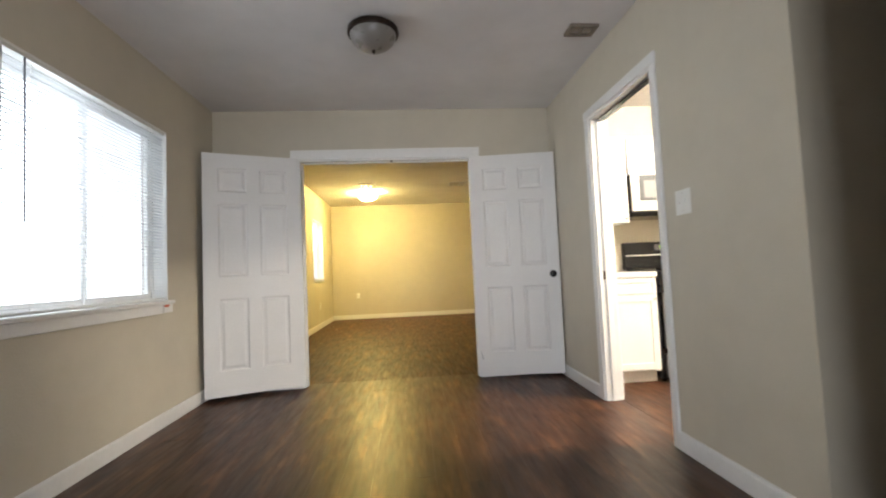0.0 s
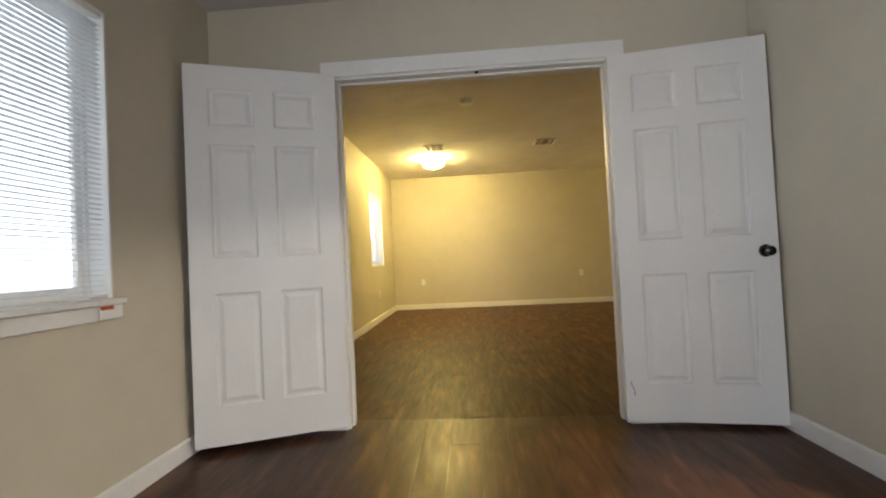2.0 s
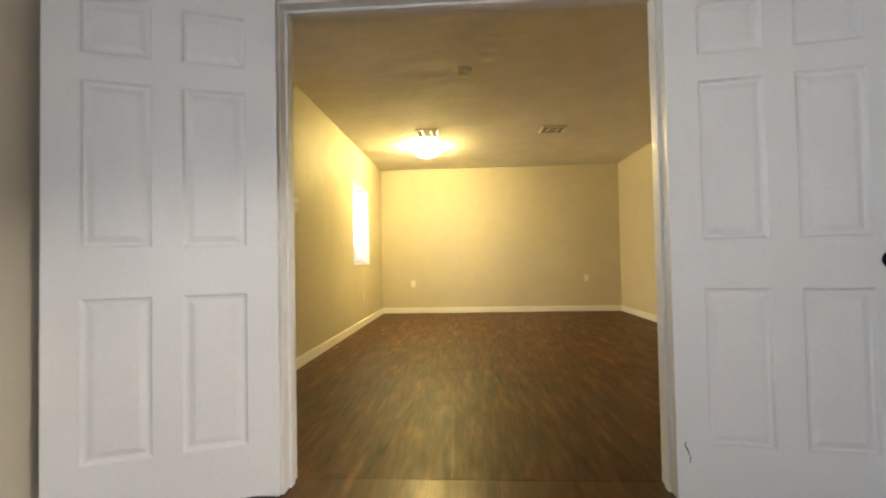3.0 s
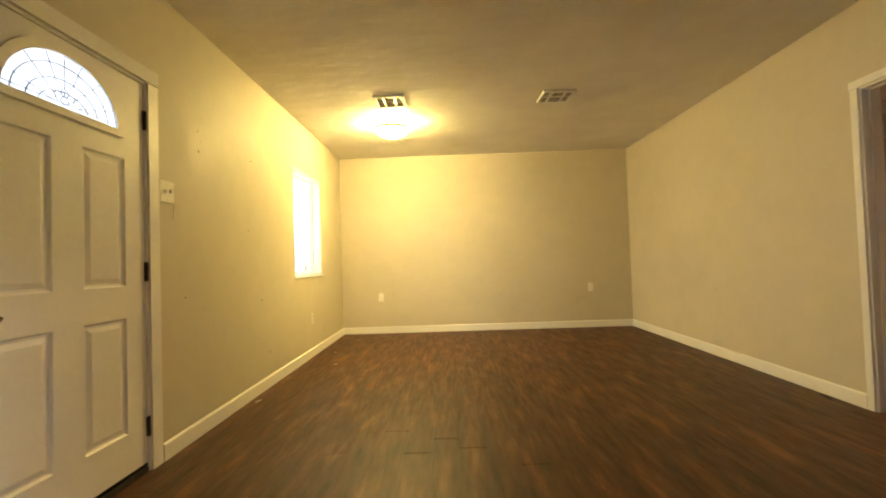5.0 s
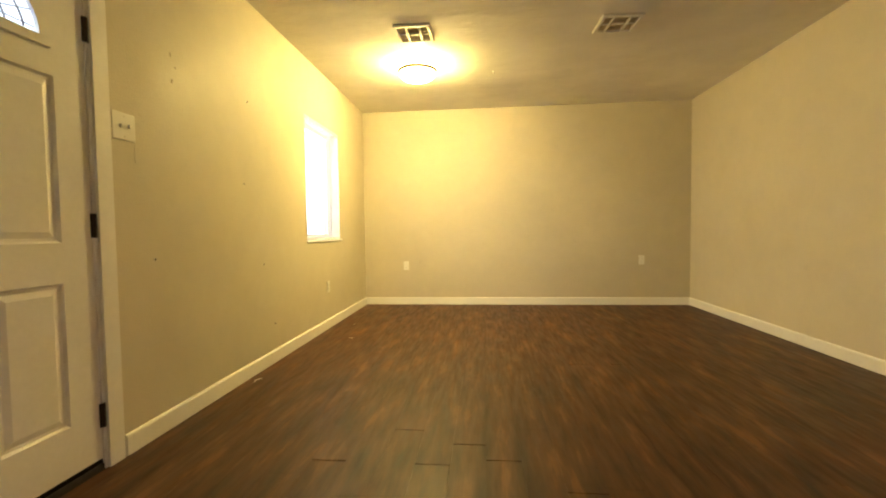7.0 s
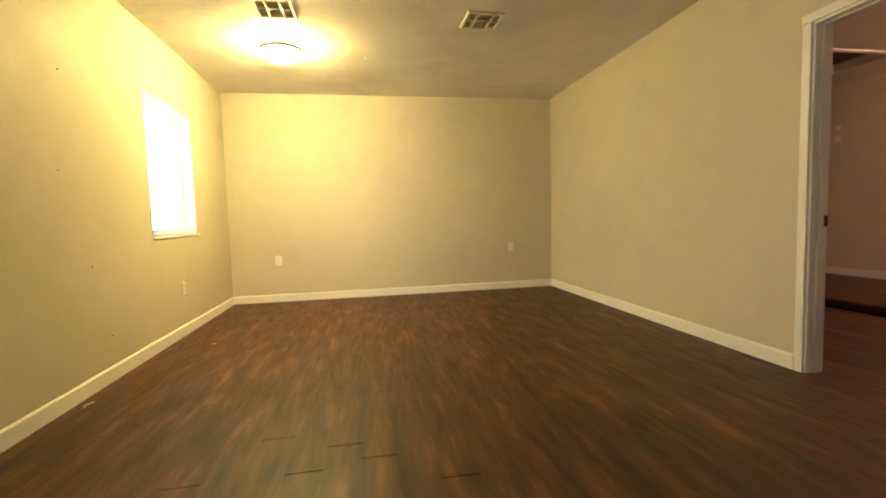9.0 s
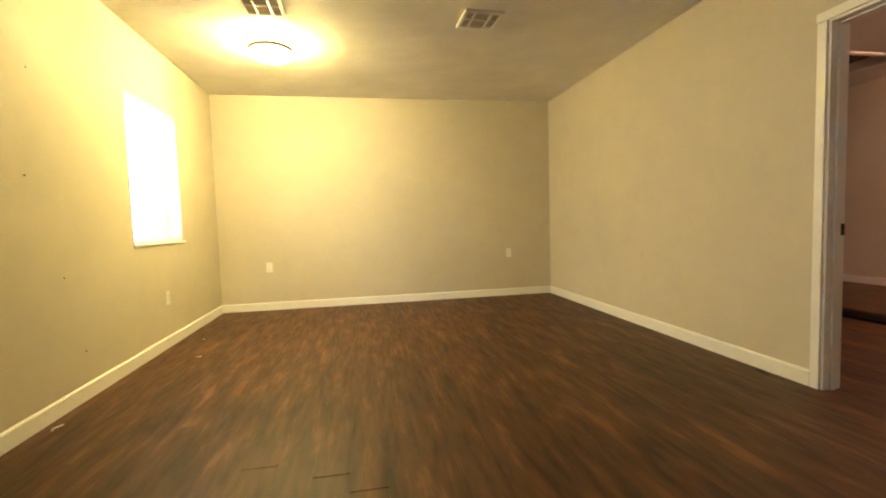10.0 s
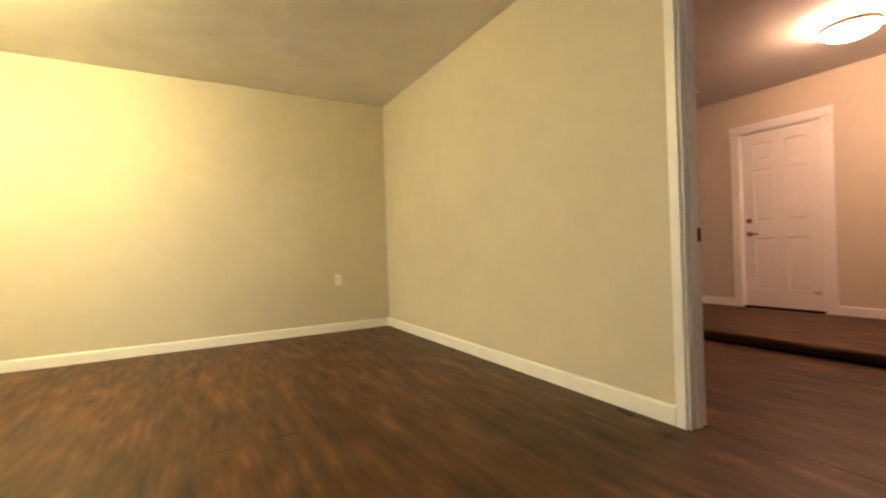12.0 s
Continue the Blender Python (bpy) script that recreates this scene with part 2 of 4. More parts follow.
def rod(bm, a, b, r, steps=8):
    a, b = Vector(a), Vector(b)
    d = b - a
    m = Matrix.Translation((a + b) / 2) @ d.to_track_quat("Z", "Y").to_matrix().to_4x4()
    bmesh.ops.create_cone(bm, cap_ends=True, segments=steps, radius1=r, radius2=r, depth=d.length, matrix=m)
    return bm


def mesh_of(name, bm, material, smooth=False):
    me = bpy.data.meshes.new(name)
    bm.to_mesh(me)
    bm.free()
    me.materials.append(material)
    if smooth:
        for p in me.polygons:
            p.use_smooth = True
        me.set_sharp_from_angle(angle=radians(40))
    return me


def part(name, bm, material, parent, label="", smooth=False):
    ob = new(name, mesh_of(name, bm, material, smooth))
    ob.parent = parent
    if label:
        ob["label"] = label
    return ob


def thing(name, label, category, at=(0, 0, 0), turn=0.0, group="", kind=""):
    ob = new(name)
    ob.empty_display_size = 0.1
    ob.matrix_basis = pose(*at, 0, 0, turn)
    return tagged(ob, label, category, group, kind)


def solid(name, bm, material, label, category, kind="structure", smooth=False):
    return tagged(new(name, mesh_of(name, bm, material, smooth)), label, category, "", kind)


# ---- the shell ----
XW, XE = -1.478, 1.648          # dining room, west and east
LW, LE = -1.478, 2.755          # living room, west and east
YD, YL = 4.50, 4.635           # wall between the rooms
YN = 10.492                    # living room, north
HD, HL, HB = 2.53, 2.592, 2.58  # ceilings of dining room, living room, back room
XB = 6.42                      # back room, east
YS, XK = -2.3, 4.3             # entry room, south; kitchen, east
STEP_X, STEP_Z = 4.72, 0.088


def wall(name, along, a0, a1, t0, t1, height, holes=(), label="greige painted plaster wall", z0=-0.02):
    """A wall along x or y from a0 to a1, from t0 to t1 thick, with holes (from, to, sill, head) cut through it."""
    bm = bmesh.new()

    def put(p, q, lo, hi):
        if q - p > 1e-4 and hi - lo > 1e-4:
            box(bm, *((p, q, t0, t1) if along == "x" else (t0, t1, p, q)), lo, hi)
    at = a0
    for h0, h1, sill, head in sorted(holes):
        put(at, h0, z0, height)
        put(h0, h1, z0, sill)
        put(h0, h1, head, height)
        at = h1
    put(at, a1, z0, height)
    return solid(name, bm, WALL, label, "wall")


OPEN = (-0.721, 0.893, 2.07)       # double-door opening: west, east, head
KIT = (2.742, 3.582, 2.09)         # kitchen opening: south, north, head
SIDE = (5.985, 6.912, 2.055)        # side opening of the living room
FRONT = (5.44, 6.397, 2.042)      # front door
BACK = (7.60, 8.40)                # back door
DWIN = (2.452, 3.745, 0.865, 2.09)
LWIN = (8.55, 9.46, 0.915, 2.068)

wall("wall_dining_west", "y", YS, YD, XW - 0.18, XW, HD + 0.1, [DWIN], "greige painted wall under a bright window")
wall("wall_living_west", "y", YD, YN + 0.14, LW - 0.18, LW, HL + 0.1, [(FRONT[0], FRONT[1], -0.02, FRONT[2]), LWIN], "greige wall with scuffs and a yellow lamp glow")
wall("wall_between", "x", LW, XB + 0.14, YD, YL, HL + 0.1, [(OPEN[0], OPEN[1], -0.02, OPEN[2])], "greige painted wall with a wide doorway")
wall("wall_dining_east", "y", 2.005, YD, XE, XE + 0.12, HD + 0.1, [(KIT[0], KIT[1], -0.02, KIT[2])], "greige painted wall with the kitchen doorway")
wall("wall_kitchen_south", "x", XE, XK, 1.885, 2.005, HD + 0.1)
wall("wall_kitchen_east", "y", 2.005, YD, XK, XK + 0.12, HD + 0.1)
wall("wall_entry_east", "y", YS, 1.885, XK, XK + 0.12, HD + 0.1)
# The opening is added, out of view, to let the fill lamp in.
wall("wall_entry_south", "x", XW - 0.18, XK + 0.12, YS - 0.14, YS, HD + 0.1, [(-0.6, 1.4, -0.02, 2.15)], "unseen greige wall with an opening added for fill light")
# Unseen partition, added to keep the fill lamp off the kitchen's south wall.
wall("wall_entry_light_block", "y", YS, 1.30, 1.50, 1.60, HD + 0.1)
wall("wall_living_north", "x", LW, XB + 0.14, YN, YN + 0.14, HL + 0.1, (), "greige far wall under a yellow lamp glow")
wall("wall_living_east", "y", YL, YN, LE, LE + 0.12, HL + 0.1, [(SIDE[0], SIDE[1], -0.02, SIDE[2])], "greige painted wall with an open doorway")
wall("wall_back_east", "y", YL, YN, XB, XB + 0.14, HL + 0.1, [(BACK[0], BACK[1], -0.02, STEP_Z + 2.05)], "greige wall in pinkish lamp light")


def slab(name, x0, x1, y0, y1, z0, z1, material, label, category):
    return solid(name, boxes((x0, x1, y0, y1, z0, z1)), material, label, category)


slab("ceiling_dining", XW - 0.18, XK + 0.12, YS - 0.14, YD - 0.002, HD, HD + 0.09, CEIL, "smooth white painted ceiling", "ceiling")
slab("ceiling_living", LW, LE, YL, YN, HL, HL + 0.09, CEIL_ROUGH, "unevenly trowelled white plaster ceiling", "ceiling")
HATCH = (4.80, 5.70, 8.51, 9.1)
solid("ceiling_back", boxes((LE + 0.12, XB, YL, HATCH[2], HB, HB + 0.1), (LE + 0.12, XB, HATCH[3], YN, HB, HB + 0.1),
                            (LE + 0.12, HATCH[0], HATCH[2], HATCH[3], HB, HB + 0.1), (HATCH[1], XB, HATCH[2], HATCH[3], HB, HB + 0.1)),
      CEIL, "white painted ceiling in pinkish lamp light", "ceiling")
slab("roof", XW - 0.6, XB + 0.6, YS - 0.6, YN + 0.6, 2.72, 2.9, SIDING, "flat plain roof slab over the house", "roof")
ground = slab("ground", -400, 400, -400, 400, -0.5, -0.3, GRASS, "dry green lawn round the house", "ground")
FLOOR_D = slab("floor_dining", XW - 0.18, XK + 0.12, YS - 0.14, YL, -0.3, -0.007, SCREED, "dark brown vinyl plank floor, worn and glossy", "floor")
FLOOR_L = slab("floor_living", LW - 0.18, LE + 0.12, YL + 0.002, YN + 0.14, -0.3, -0.007, SCREED, "dark brown streaked vinyl plank floor", "floor")
FLOOR_B = slab("floor_back", LE + 0.122, XB + 0.14, YL + 0.002, YN + 0.14, -0.3, -0.007, SCREED, "dark reddish-brown plank floor", "floor")
step = thing("floor_step", "raised dark plank platform with a black riser", "step", (0, 0, 0), 0, "", "structure")
part("riser", boxes((STEP_X, STEP_X + 0.02, YL, YN, 0.022, STEP_Z - 0.028)), SCREED, step, "black painted riser")
part("base_strip", boxes((STEP_X - 0.012, STEP_X + 0.02, YL, YN, 0.0, 0.022)), BLACK, step, "black strip along the foot of the step")
part("nosing", boxes((STEP_X - 0.014, STEP_X + 0.02, YL, YN, STEP_Z - 0.0275, STEP_Z - 0.0065), bevel=0.003), PLANKS, step, "dark plank nosing")
part("deck", boxes((STEP_X + 0.02, XB, YL, YN, -0.006, STEP_Z - 0.006)), SCREED, step)

# ---- baseboards and door trim ----


def baseboard(x0, y0, x1, y1, z=0.0, height=0.095):
    """Along a wall's foot; the room lies to the left of the way from the first to the second point."""
    bm = bmesh.new()
    d = Vector((x1 - x0, y1 - y0, 0))
    n = Vector((-d.y, d.x, 0)).normalized()
    prof = [(0, 0), (0.015, 0), (0.015, height - 0.012), (0.011, height - 0.003), (0.006, height), (0, height)]
    ends = []
    for p in (Vector((x0, y0, z)), Vector((x1, y1, z))):
        ends.append([bm.verts.new(p + n * a + Vector((0, 0, h + 0.001))) for a, h in prof])
    k = len(prof)
    for i in range(k):
        bm.faces.new((ends[0][i], ends[0][(i + 1) % k], ends[1][(i + 1) % k], ends[1][i]))
    bm.faces.new(ends[0][::-1])
    bm.faces.new(ends[1])
    bmesh.ops.recalc_face_normals(bm, faces=bm.faces)
    return solid("baseboard", bm, WHITE, "white painted baseboard along the wall", "baseboard")


CW = 0.064  # casing width
baseboard(XW, YD, XW, YS)
baseboard(OPEN[0] - CW, YD, XW + 0.015, YD)
baseboard(XE - 0.015, YD, OPEN[1] + CW, YD)
baseboard(XE, KIT[1] + CW, XE, YD)
baseboard(XE, 1.885, XE, KIT[0] - 0.048)
baseboard(XK, 1.885, XE, 1.885)
baseboard(LW, FRONT[0] - 0.075, LW, YL)
baseboard(LW, YN, LW, FRONT[1] + 0.086)
baseboard(LE, YN, LW + 0.015, YN)
baseboard(LE, SIDE[1] + 0.049, LE, YN - 0.015)
baseboard(LE, YL, LE, SIDE[0] - 0.049)
baseboard(XB, BACK[1] + 0.08, XB, YN, STEP_Z)
baseboard(XB, YL, XB, BACK[0] - 0.08, STEP_Z)


def doorway(name, along, lo, hi, head, face_a, face_b, width, label, sides=(True, True), proud=0.016, stop=True, top=None, first=None):
    """Jambs, head and flat casings that line an opening through a wall from face_a to face_b."""
    ob = thing(name, label, "door frame", (0, 0, 0), 0, "", "structure")
    t = 0.02

    def put(pname, p, q, a, b, z0, z1, bevel=0.002):
        part(pname, boxes(((p, q, a, b) if along == "x" else (a, b, p, q)) + (z0, z1), bevel=bevel), WHITE, ob)
    put("jamb", lo, lo + t, face_a - 0.002, face_b + 0.002, 0.001, head)
    put("jamb", hi - t, hi, face_a - 0.002, face_b + 0.002, 0.001, head)
    put("head", lo + t, hi - t, face_a - 0.002, face_b + 0.002, head - t, head)
    if stop:
        mid = (face_a + face_b) / 2
        put("stop", lo + t, lo + t + 0.011, mid - 0.018, mid + 0.018, 0.001, head - t)
        put("stop", hi - t - 0.011, hi - t, mid - 0.018, mid + 0.018, 0.001, head - t)
        put("stop", lo + t + 0.011, hi - t - 0.011, mid - 0.018, mid + 0.018, head - t - 0.011, head - t)
    r = 0.006
    for on, (a, b) in zip(sides, ((face_a - proud, face_a - 0.002), (face_b + 0.002, face_b + proud))):
        if on:
            put("casing", lo - (first or width), lo + r, a, b, 0.001, head - r)
            put("casing", hi - r, hi + width, a, b, 0.001, head - r)
            put("head_casing", lo - (first or width) - 0.004, hi + width + 0.004, a - (0.003 if a < face_a else 0), b + (0.003 if b > face_b else 0), head - r + 0.001, head + (top or width))
    return ob


FRAME_DOUBLE = doorway("door_frame_1", "x", *OPEN, YD, YL, CW, "white painted casing round the double doorway", top=0.085)
FRAME_KIT = doorway("door_frame_2", "y", *KIT, XE, XE + 0.12, 0.058, "white casing with a brass strike plate", stop=True, first=0.046)
FRAME_SIDE = doorway("door_frame_3", "y", *SIDE, LE, LE + 0.12, 0.045, "white casing of the side doorway, black strike plate", sides=(True, False))
FRAME_FRONT = doorway("door_frame_4", "y", *FRONT, LW - 0.18, LW, 0.072, "cream painted casing round the front door", stop=False)
FRAME_BACK = doorway("door_frame_5", "y", BACK[0], BACK[1], STEP_Z + 2.05, XB, XB + 0.14, 0.085, "white casing round the back door", stop=False)
part("strike_plate", boxes((XE + 0.03, XE + 0.055, KIT[1] - 0.024, KIT[1] - 0.019, 0.88, 0.94), bevel=0.001), BRASS, FRAME_KIT, "brass strike plate")
part("track_slot", boxes((XE + 0.042, XE + 0.078, KIT[0] + 0.03, KIT[1] - 0.03, KIT[2] - 0.034, KIT[2] - 0.0215)), BLACK, FRAME_KIT, "dark gap under the head")
part("strike_plate", boxes((LE + 0.094, LE + 0.1215, SIDE[1] - 0.0215, SIDE[1] - 0.0195, 0.88, 0.945), bevel=0.001), BRONZE, FRAME_SIDE, "dark bronze strike plate")
part("threshold", boxes((LW - 0.14, LW + 0.004, FRONT[0] + 0.02, FRONT[1] - 0.02, 0.0, 0.030), bevel=0.004), SCREED, FRAME_FRONT, "dark metal threshold")
part("threshold", boxes((XB - 0.01, XB + 0.12, BACK[0] + 0.02, BACK[1] - 0.02, STEP_Z, STEP_Z + 0.022), bevel=0.004), BLACK, FRAME_BACK, "black metal threshold")

# ---- doors ----


def panel_face(bm, w, z0, z1, panels, y, out, hole=None):
    """One moulded face of a door in the plane y: flat rails and stiles, and panels with a sunk rim and raised field."""
    xs = sorted({0.0, w, *(v for p in panels for v in p[:2])})
    zs = sorted({z0, z1, *(v for p in panels for v in p[2:])} | ({hole[0], hole[1]} if hole else set()))
    cells = {}

    def v(x, d, z):
        key = (round(x, 5), round(d, 5), round(z, 5))
        if key not in cells:
            cells[key] = bm.verts.new((x, y - out * d, z))
        return cells[key]
    for a, b in zip(xs, xs[1:]):
        for c, d in zip(zs, zs[1:]):
            mx, mz = (a + b) / 2, (c + d) / 2
            if any(p[0] < mx < p[1] and p[2] < mz < p[3] for p in panels) or (hole and hole[0] < mz < hole[1]):
                continue
            bm.faces.new((v(a, 0, c), v(b, 0, c), v(b, 0, d), v(a, 0, d)))
    for x0, x1, c, d in panels:
        rings = []
        for inset, depth in ((0, 0), (0.009, 0.010), (0.019, 0.011), (0.042, 0.003)):
            rings.append([v(x0 + inset, depth, c + inset), v(x1 - inset, depth, c + inset), v(x1 - inset, depth, d - inset), v(x0 + inset, depth, d - inset)])
        for r, s in zip(rings, rings[1:]):
            for k in range(4):
                bm.faces.new((r[k], r[(k + 1) % 4], s[(k + 1) % 4], s[k]))
        bm.faces.new(rings[-1])


def door_slab(w, h, t, panels, fan=None):
    """A moulded door leaf from x 0 to w, y 0 to t; fan: (centre x, sill z, half width, height) of a half-round light."""
    bm = bmesh.new()
    band = (fan[1] - 0.06, h) if fan else None
    panel_face(bm, w, 0.0, h, panels, 0.0, -1, band)
    panel_face(bm, w, 0.0, h, panels, t, 1, band)
    rim = [(0, 0), (w, 0), (w, h), (0, h)]
    for (a, c), (b, d) in zip(rim, rim[1:] + rim[:1]):
        bm.faces.new([bm.verts.new(p) for p in ((a, 0, c), (b, 0, d), (b, t, d), (a, t, c))])
    if fan:
        loops = []
        arc = [(fan[0] + fan[2] * math.cos(math.pi * k / 20), fan[1] + fan[3] * math.sin(math.pi * k / 20)) for k in range(21)]
        for y in (0.0, t):
            n = 10
            pts = [(w * k / n, band[0]) for k in range(n + 1)]
            low = [bm.verts.new((fan[0] - fan[2] + 2 * fan[2] * k / n, y, fan[1])) for k in range(n + 1)]
            foot = [bm.verts.new((x, y, z)) for x, z in pts]
            for k in range(n):
                bm.faces.new((foot[k], foot[k + 1], low[k + 1], low[k]))
            top = [bm.verts.new((x, y, z)) for x, z in arc]
            up = []
            for k in range(21):
                a = math.pi * k / 20
                cx, cz = math.cos(a), math.sin(a)
                s = min((w - fan[0]) / cx if cx > 1e-6 else 9, fan[0] / -cx if cx < -1e-6 else 9, (h - fan[1]) / cz if cz > 1e-6 else 9)
                up.append(bm.verts.new((fan[0] + cx * s, y, fan[1] + cz * s)))
            for k in range(20):
                bm.faces.new((top[k], top[k + 1], up[k + 1], up[k]))
            for corner, where in ((w, 1), (0.0, -1)):
                ks = [k for k in range(20) if (abs(up[k].co.x - corner) < 1e-4) != (abs(up[k + 1].co.x - corner) < 1e-4)]
                for k in ks:
                    bm.faces.new((up[k], up[k + 1], bm.verts.new((corner, y, h))))
            for side, f, u, lo in ((1, foot[-1], up[0], low[-1]), (-1, foot[0], up[-1], low[0])):
                bm.faces.new((f, u, lo))
            loops.append(top + low[1:-1])
        for k in range(20):
            bm.faces.new((loops[0][k], loops[0][k + 1], loops[1][k + 1], loops[1][k]))
    bmesh.ops.recalc_face_normals(bm, faces=bm.faces)
    return bm


def six_panels(w, h, stile, mid, k=1.0):
    pw = (w - 2 * stile - mid) / 2
    cols = [(stile, stile + pw), (stile + pw + mid, w - stile)]
    rows = [(0.205 * k, 0.80 * k), (0.985 * k, 1.60 * k), (1.70 * k, h - 0.125 * k)]
    return [(a, b, c, d) for a, b in cols for c, d in rows]


def knob(parent, x, z, y, out, material, name="knob"):
    bm = lathe(bmesh.new(), [(0.032, 0), (0.033, 0.006), (0.013, 0.010), (0.011, 0.030), (0.024, 0.038), (0.0275, 0.050), (0.024, 0.060), (0.010, 0.064)], axis="y", steps=20)
    bmesh.ops.transform(bm, matrix=Matrix.Translation((x, y, z)) @ Matrix.Scale(out, 4, (0, 1, 0)), verts=bm.verts)
    bmesh.ops.recalc_face_normals(bm, faces=bm.faces)
    return part(name, bm, material, parent, "", True)


def hinge(parent, x, z, y, material, tall=0.09):
    bm = boxes((x - 0.012, x + 0.016, y - 0.003, y + 0.003, z - tall / 2, z + tall / 2))
    rod(bm, (x, y - 0.004, z - tall / 2), (x, y - 0.004, z + tall / 2), 0.007)
    return part("hinge", bm, material, parent)


# double-door leaves, folded back into the dining room
def double_leaf(at, turn, flip, label, with_knob):
    w, h, t = 0.782, 2.03, 0.035
    leaf = thing("double_door_leaf", label, "door", at, turn, "open double doors")
    bm = door_slab(w, h, t, six_panels(w, h, 0.115, 0.10))
    if flip:
        bmesh.ops.transform(bm, matrix=Matrix.Scale(-1, 4, (1, 0, 0)), verts=bm.verts)
        bmesh.ops.recalc_face_normals(bm, faces=bm.faces)
    part("slab", bm, DOORWHITE, leaf)
    s = -1 if flip else 1
    for z in (0.25, 1.02, 1.80):
        hinge(leaf, 0.004 * s, z, t + 0.004, WHITE)
    if with_knob:
        knob(leaf, s * (w - 0.062), 0.90, 0, -1, BLACK)
        knob(leaf, s * (w - 0.062), 0.90, t, 1, BLACK)
        part("latch", boxes((w - 0.001, w + 0.004, 0.006, 0.029, 0.87, 0.93)), NICKEL, leaf, "latch plate")
    return leaf


double_leaf((-0.698, 4.452, 0.038), 20.9, True, "white six-panel door leaf folded back, no knob", False)
part("ball_catch", lathe(bmesh.new(), [(0.012, 0.0), (0.012, -0.004), (0.006, -0.009)], (0.13, YD + 0.022, OPEN[2] - 0.019), "z", 14), BRONZE, FRAME_DOUBLE, "small dark ball catch")
RIGHT = double_leaf((0.858, 4.460, 0.027), -8.5, False, "white six-panel door leaf with a black knob, wide open", True)

for x, z, tilt, size in ((0.030, 0.205, 12, 0.020), (0.040, 0.178, -20, 0.026), (0.046, 0.150, 8, 0.022), (0.036, 0.190, -35, 0.014)):
    bm = boxes((-0.0022, 0.0022, -0.0007, 0.001, -size / 2, size / 2))
    bmesh.ops.transform(bm, matrix=pose(x, 0, z, 0, tilt, 0), verts=bm.verts)
    part("scuff_mark", bm, LEAD, RIGHT, "grey scuff in the paint")

# front door with a half-round leaded light
fw, fh, ft = FRONT[1] - FRONT[0] - 0.046, 1.985, 0.045
front = thing("front_door", "cream panelled front door with a leaded fanlight, closed", "door", (LW - 0.003, FRONT[0] + 0.023, 0.033), 90)
fan_c, fan_z, fan_w, fan_h = fw / 2 - 0.004, 1.686, 0.286, 0.242
fp = [(0.130, 0.385, 0.210, 0.775), (fw - 0.378, fw - 0.132, 0.210, 0.775), (0.130, 0.385, 0.930, 1.560), (fw - 0.378, fw - 0.132, 0.930, 1.560)]
part("slab", door_slab(fw, fh, ft, fp, (fan_c, fan_z, fan_w, fan_h)), WHITE, front)


def fan_bar(r0, r1, y0, y1, k0=0, k1=24, steps=24):
    """An elliptic arch bar between two scales of the fan's outline."""
    bm = bmesh.new()
    rows = []
    for k in range(k0, k1 + 1):
        a = math.pi * k / steps
        rows.append([bm.verts.new((fan_c + (fan_w + r) * math.cos(a), y, fan_z + (fan_h + r) * math.sin(a))) for r, y in ((r0, y0), (r1, y0), (r1, y1), (r0, y1))])
    for a, b in zip(rows, rows[1:]):
        for k in range(4):
            bm.faces.new((a[k], a[(k + 1) % 4], b[(k + 1) % 4], b[k]))
    bm.faces.new(rows[0])
    bm.faces.new(rows[-1][::-1])
    bmesh.ops.recalc_face_normals(bm, faces=bm.faces)
    return bm


light = part("fanlight", fan_bar(-0.012, 0.03, -0.012, 0.003), WHITE, front, "arched white moulding of the fanlight")
part("fanlight_rail", boxes((fan_c - fan_w - 0.03, fan_c + fan_w + 0.03, -0.012, 0.003, fan_z - 0.028, fan_z + 0.010), bevel=0.003), WHITE, front)
bm = bmesh.new()
ring = [bm.verts.new((fan_c + (fan_w - 0.002) * math.cos(math.pi * k / 24), 0.005, fan_z + (fan_h - 0.002) * math.sin(math.pi * k / 24))) for k in range(25)]
face = bm.faces.new(ring)
ext = bmesh.ops.extrude_face_region(bm, geom=[face])
bmesh.ops.translate(bm, vec=(0, 0.006, 0), verts=[g for g in ext["geom"] if isinstance(g, bmesh.types.BMVert)])
bmesh.ops.recalc_face_normals(bm, faces=bm.faces)
part("pane", bm, FROST, light, "frosted textured glass")
for r in (-0.055, -0.115, -0.165):
    part("came", fan_bar(r - 0.0025, r + 0.0025, 0.0, 0.004), LEAD, light)
for k in (22, 50, 72, 90, 108, 130, 158):
    a = radians(k)
    r0 = 0.20 if k % 4 else 0.42
    part("came", rod(bmesh.new(), (fan_c + fan_w * r0 * math.cos(a), 0.002, fan_z + fan_h * r0 * math.sin(a) + 0.01), (fan_c + (fan_w - 0.01) * math.cos(a), 0.002, fan_z + (fan_h - 0.01) * math.sin(a)), 0.0025, 6), LEAD, light)
part("came", rod(bmesh.new(), (fan_c - fan_w + 0.02, 0.002, fan_z + 0.03), (fan_c + fan_w - 0.02, 0.002, fan_z + 0.03), 0.0025, 6), LEAD, light)
for dx, dz in ((0, 0.075), (-0.03, 0.055), (0.03, 0.055), (0, 0.04)):
    bm = bmesh.new()
    for k in range(10):
        a, b = 2 * math.pi * k / 10, 2 * math.pi * (k + 1) / 10
        rod(bm, (fan_c + dx + 0.018 * math.cos(a), 0.002, fan_z + dz + 0.018 * math.sin(a)), (fan_c + dx + 0.018 * math.cos(b), 0.002, fan_z + dz + 0.018 * math.sin(b)), 0.002, 5)
    part("came", bm, LEAD, light)
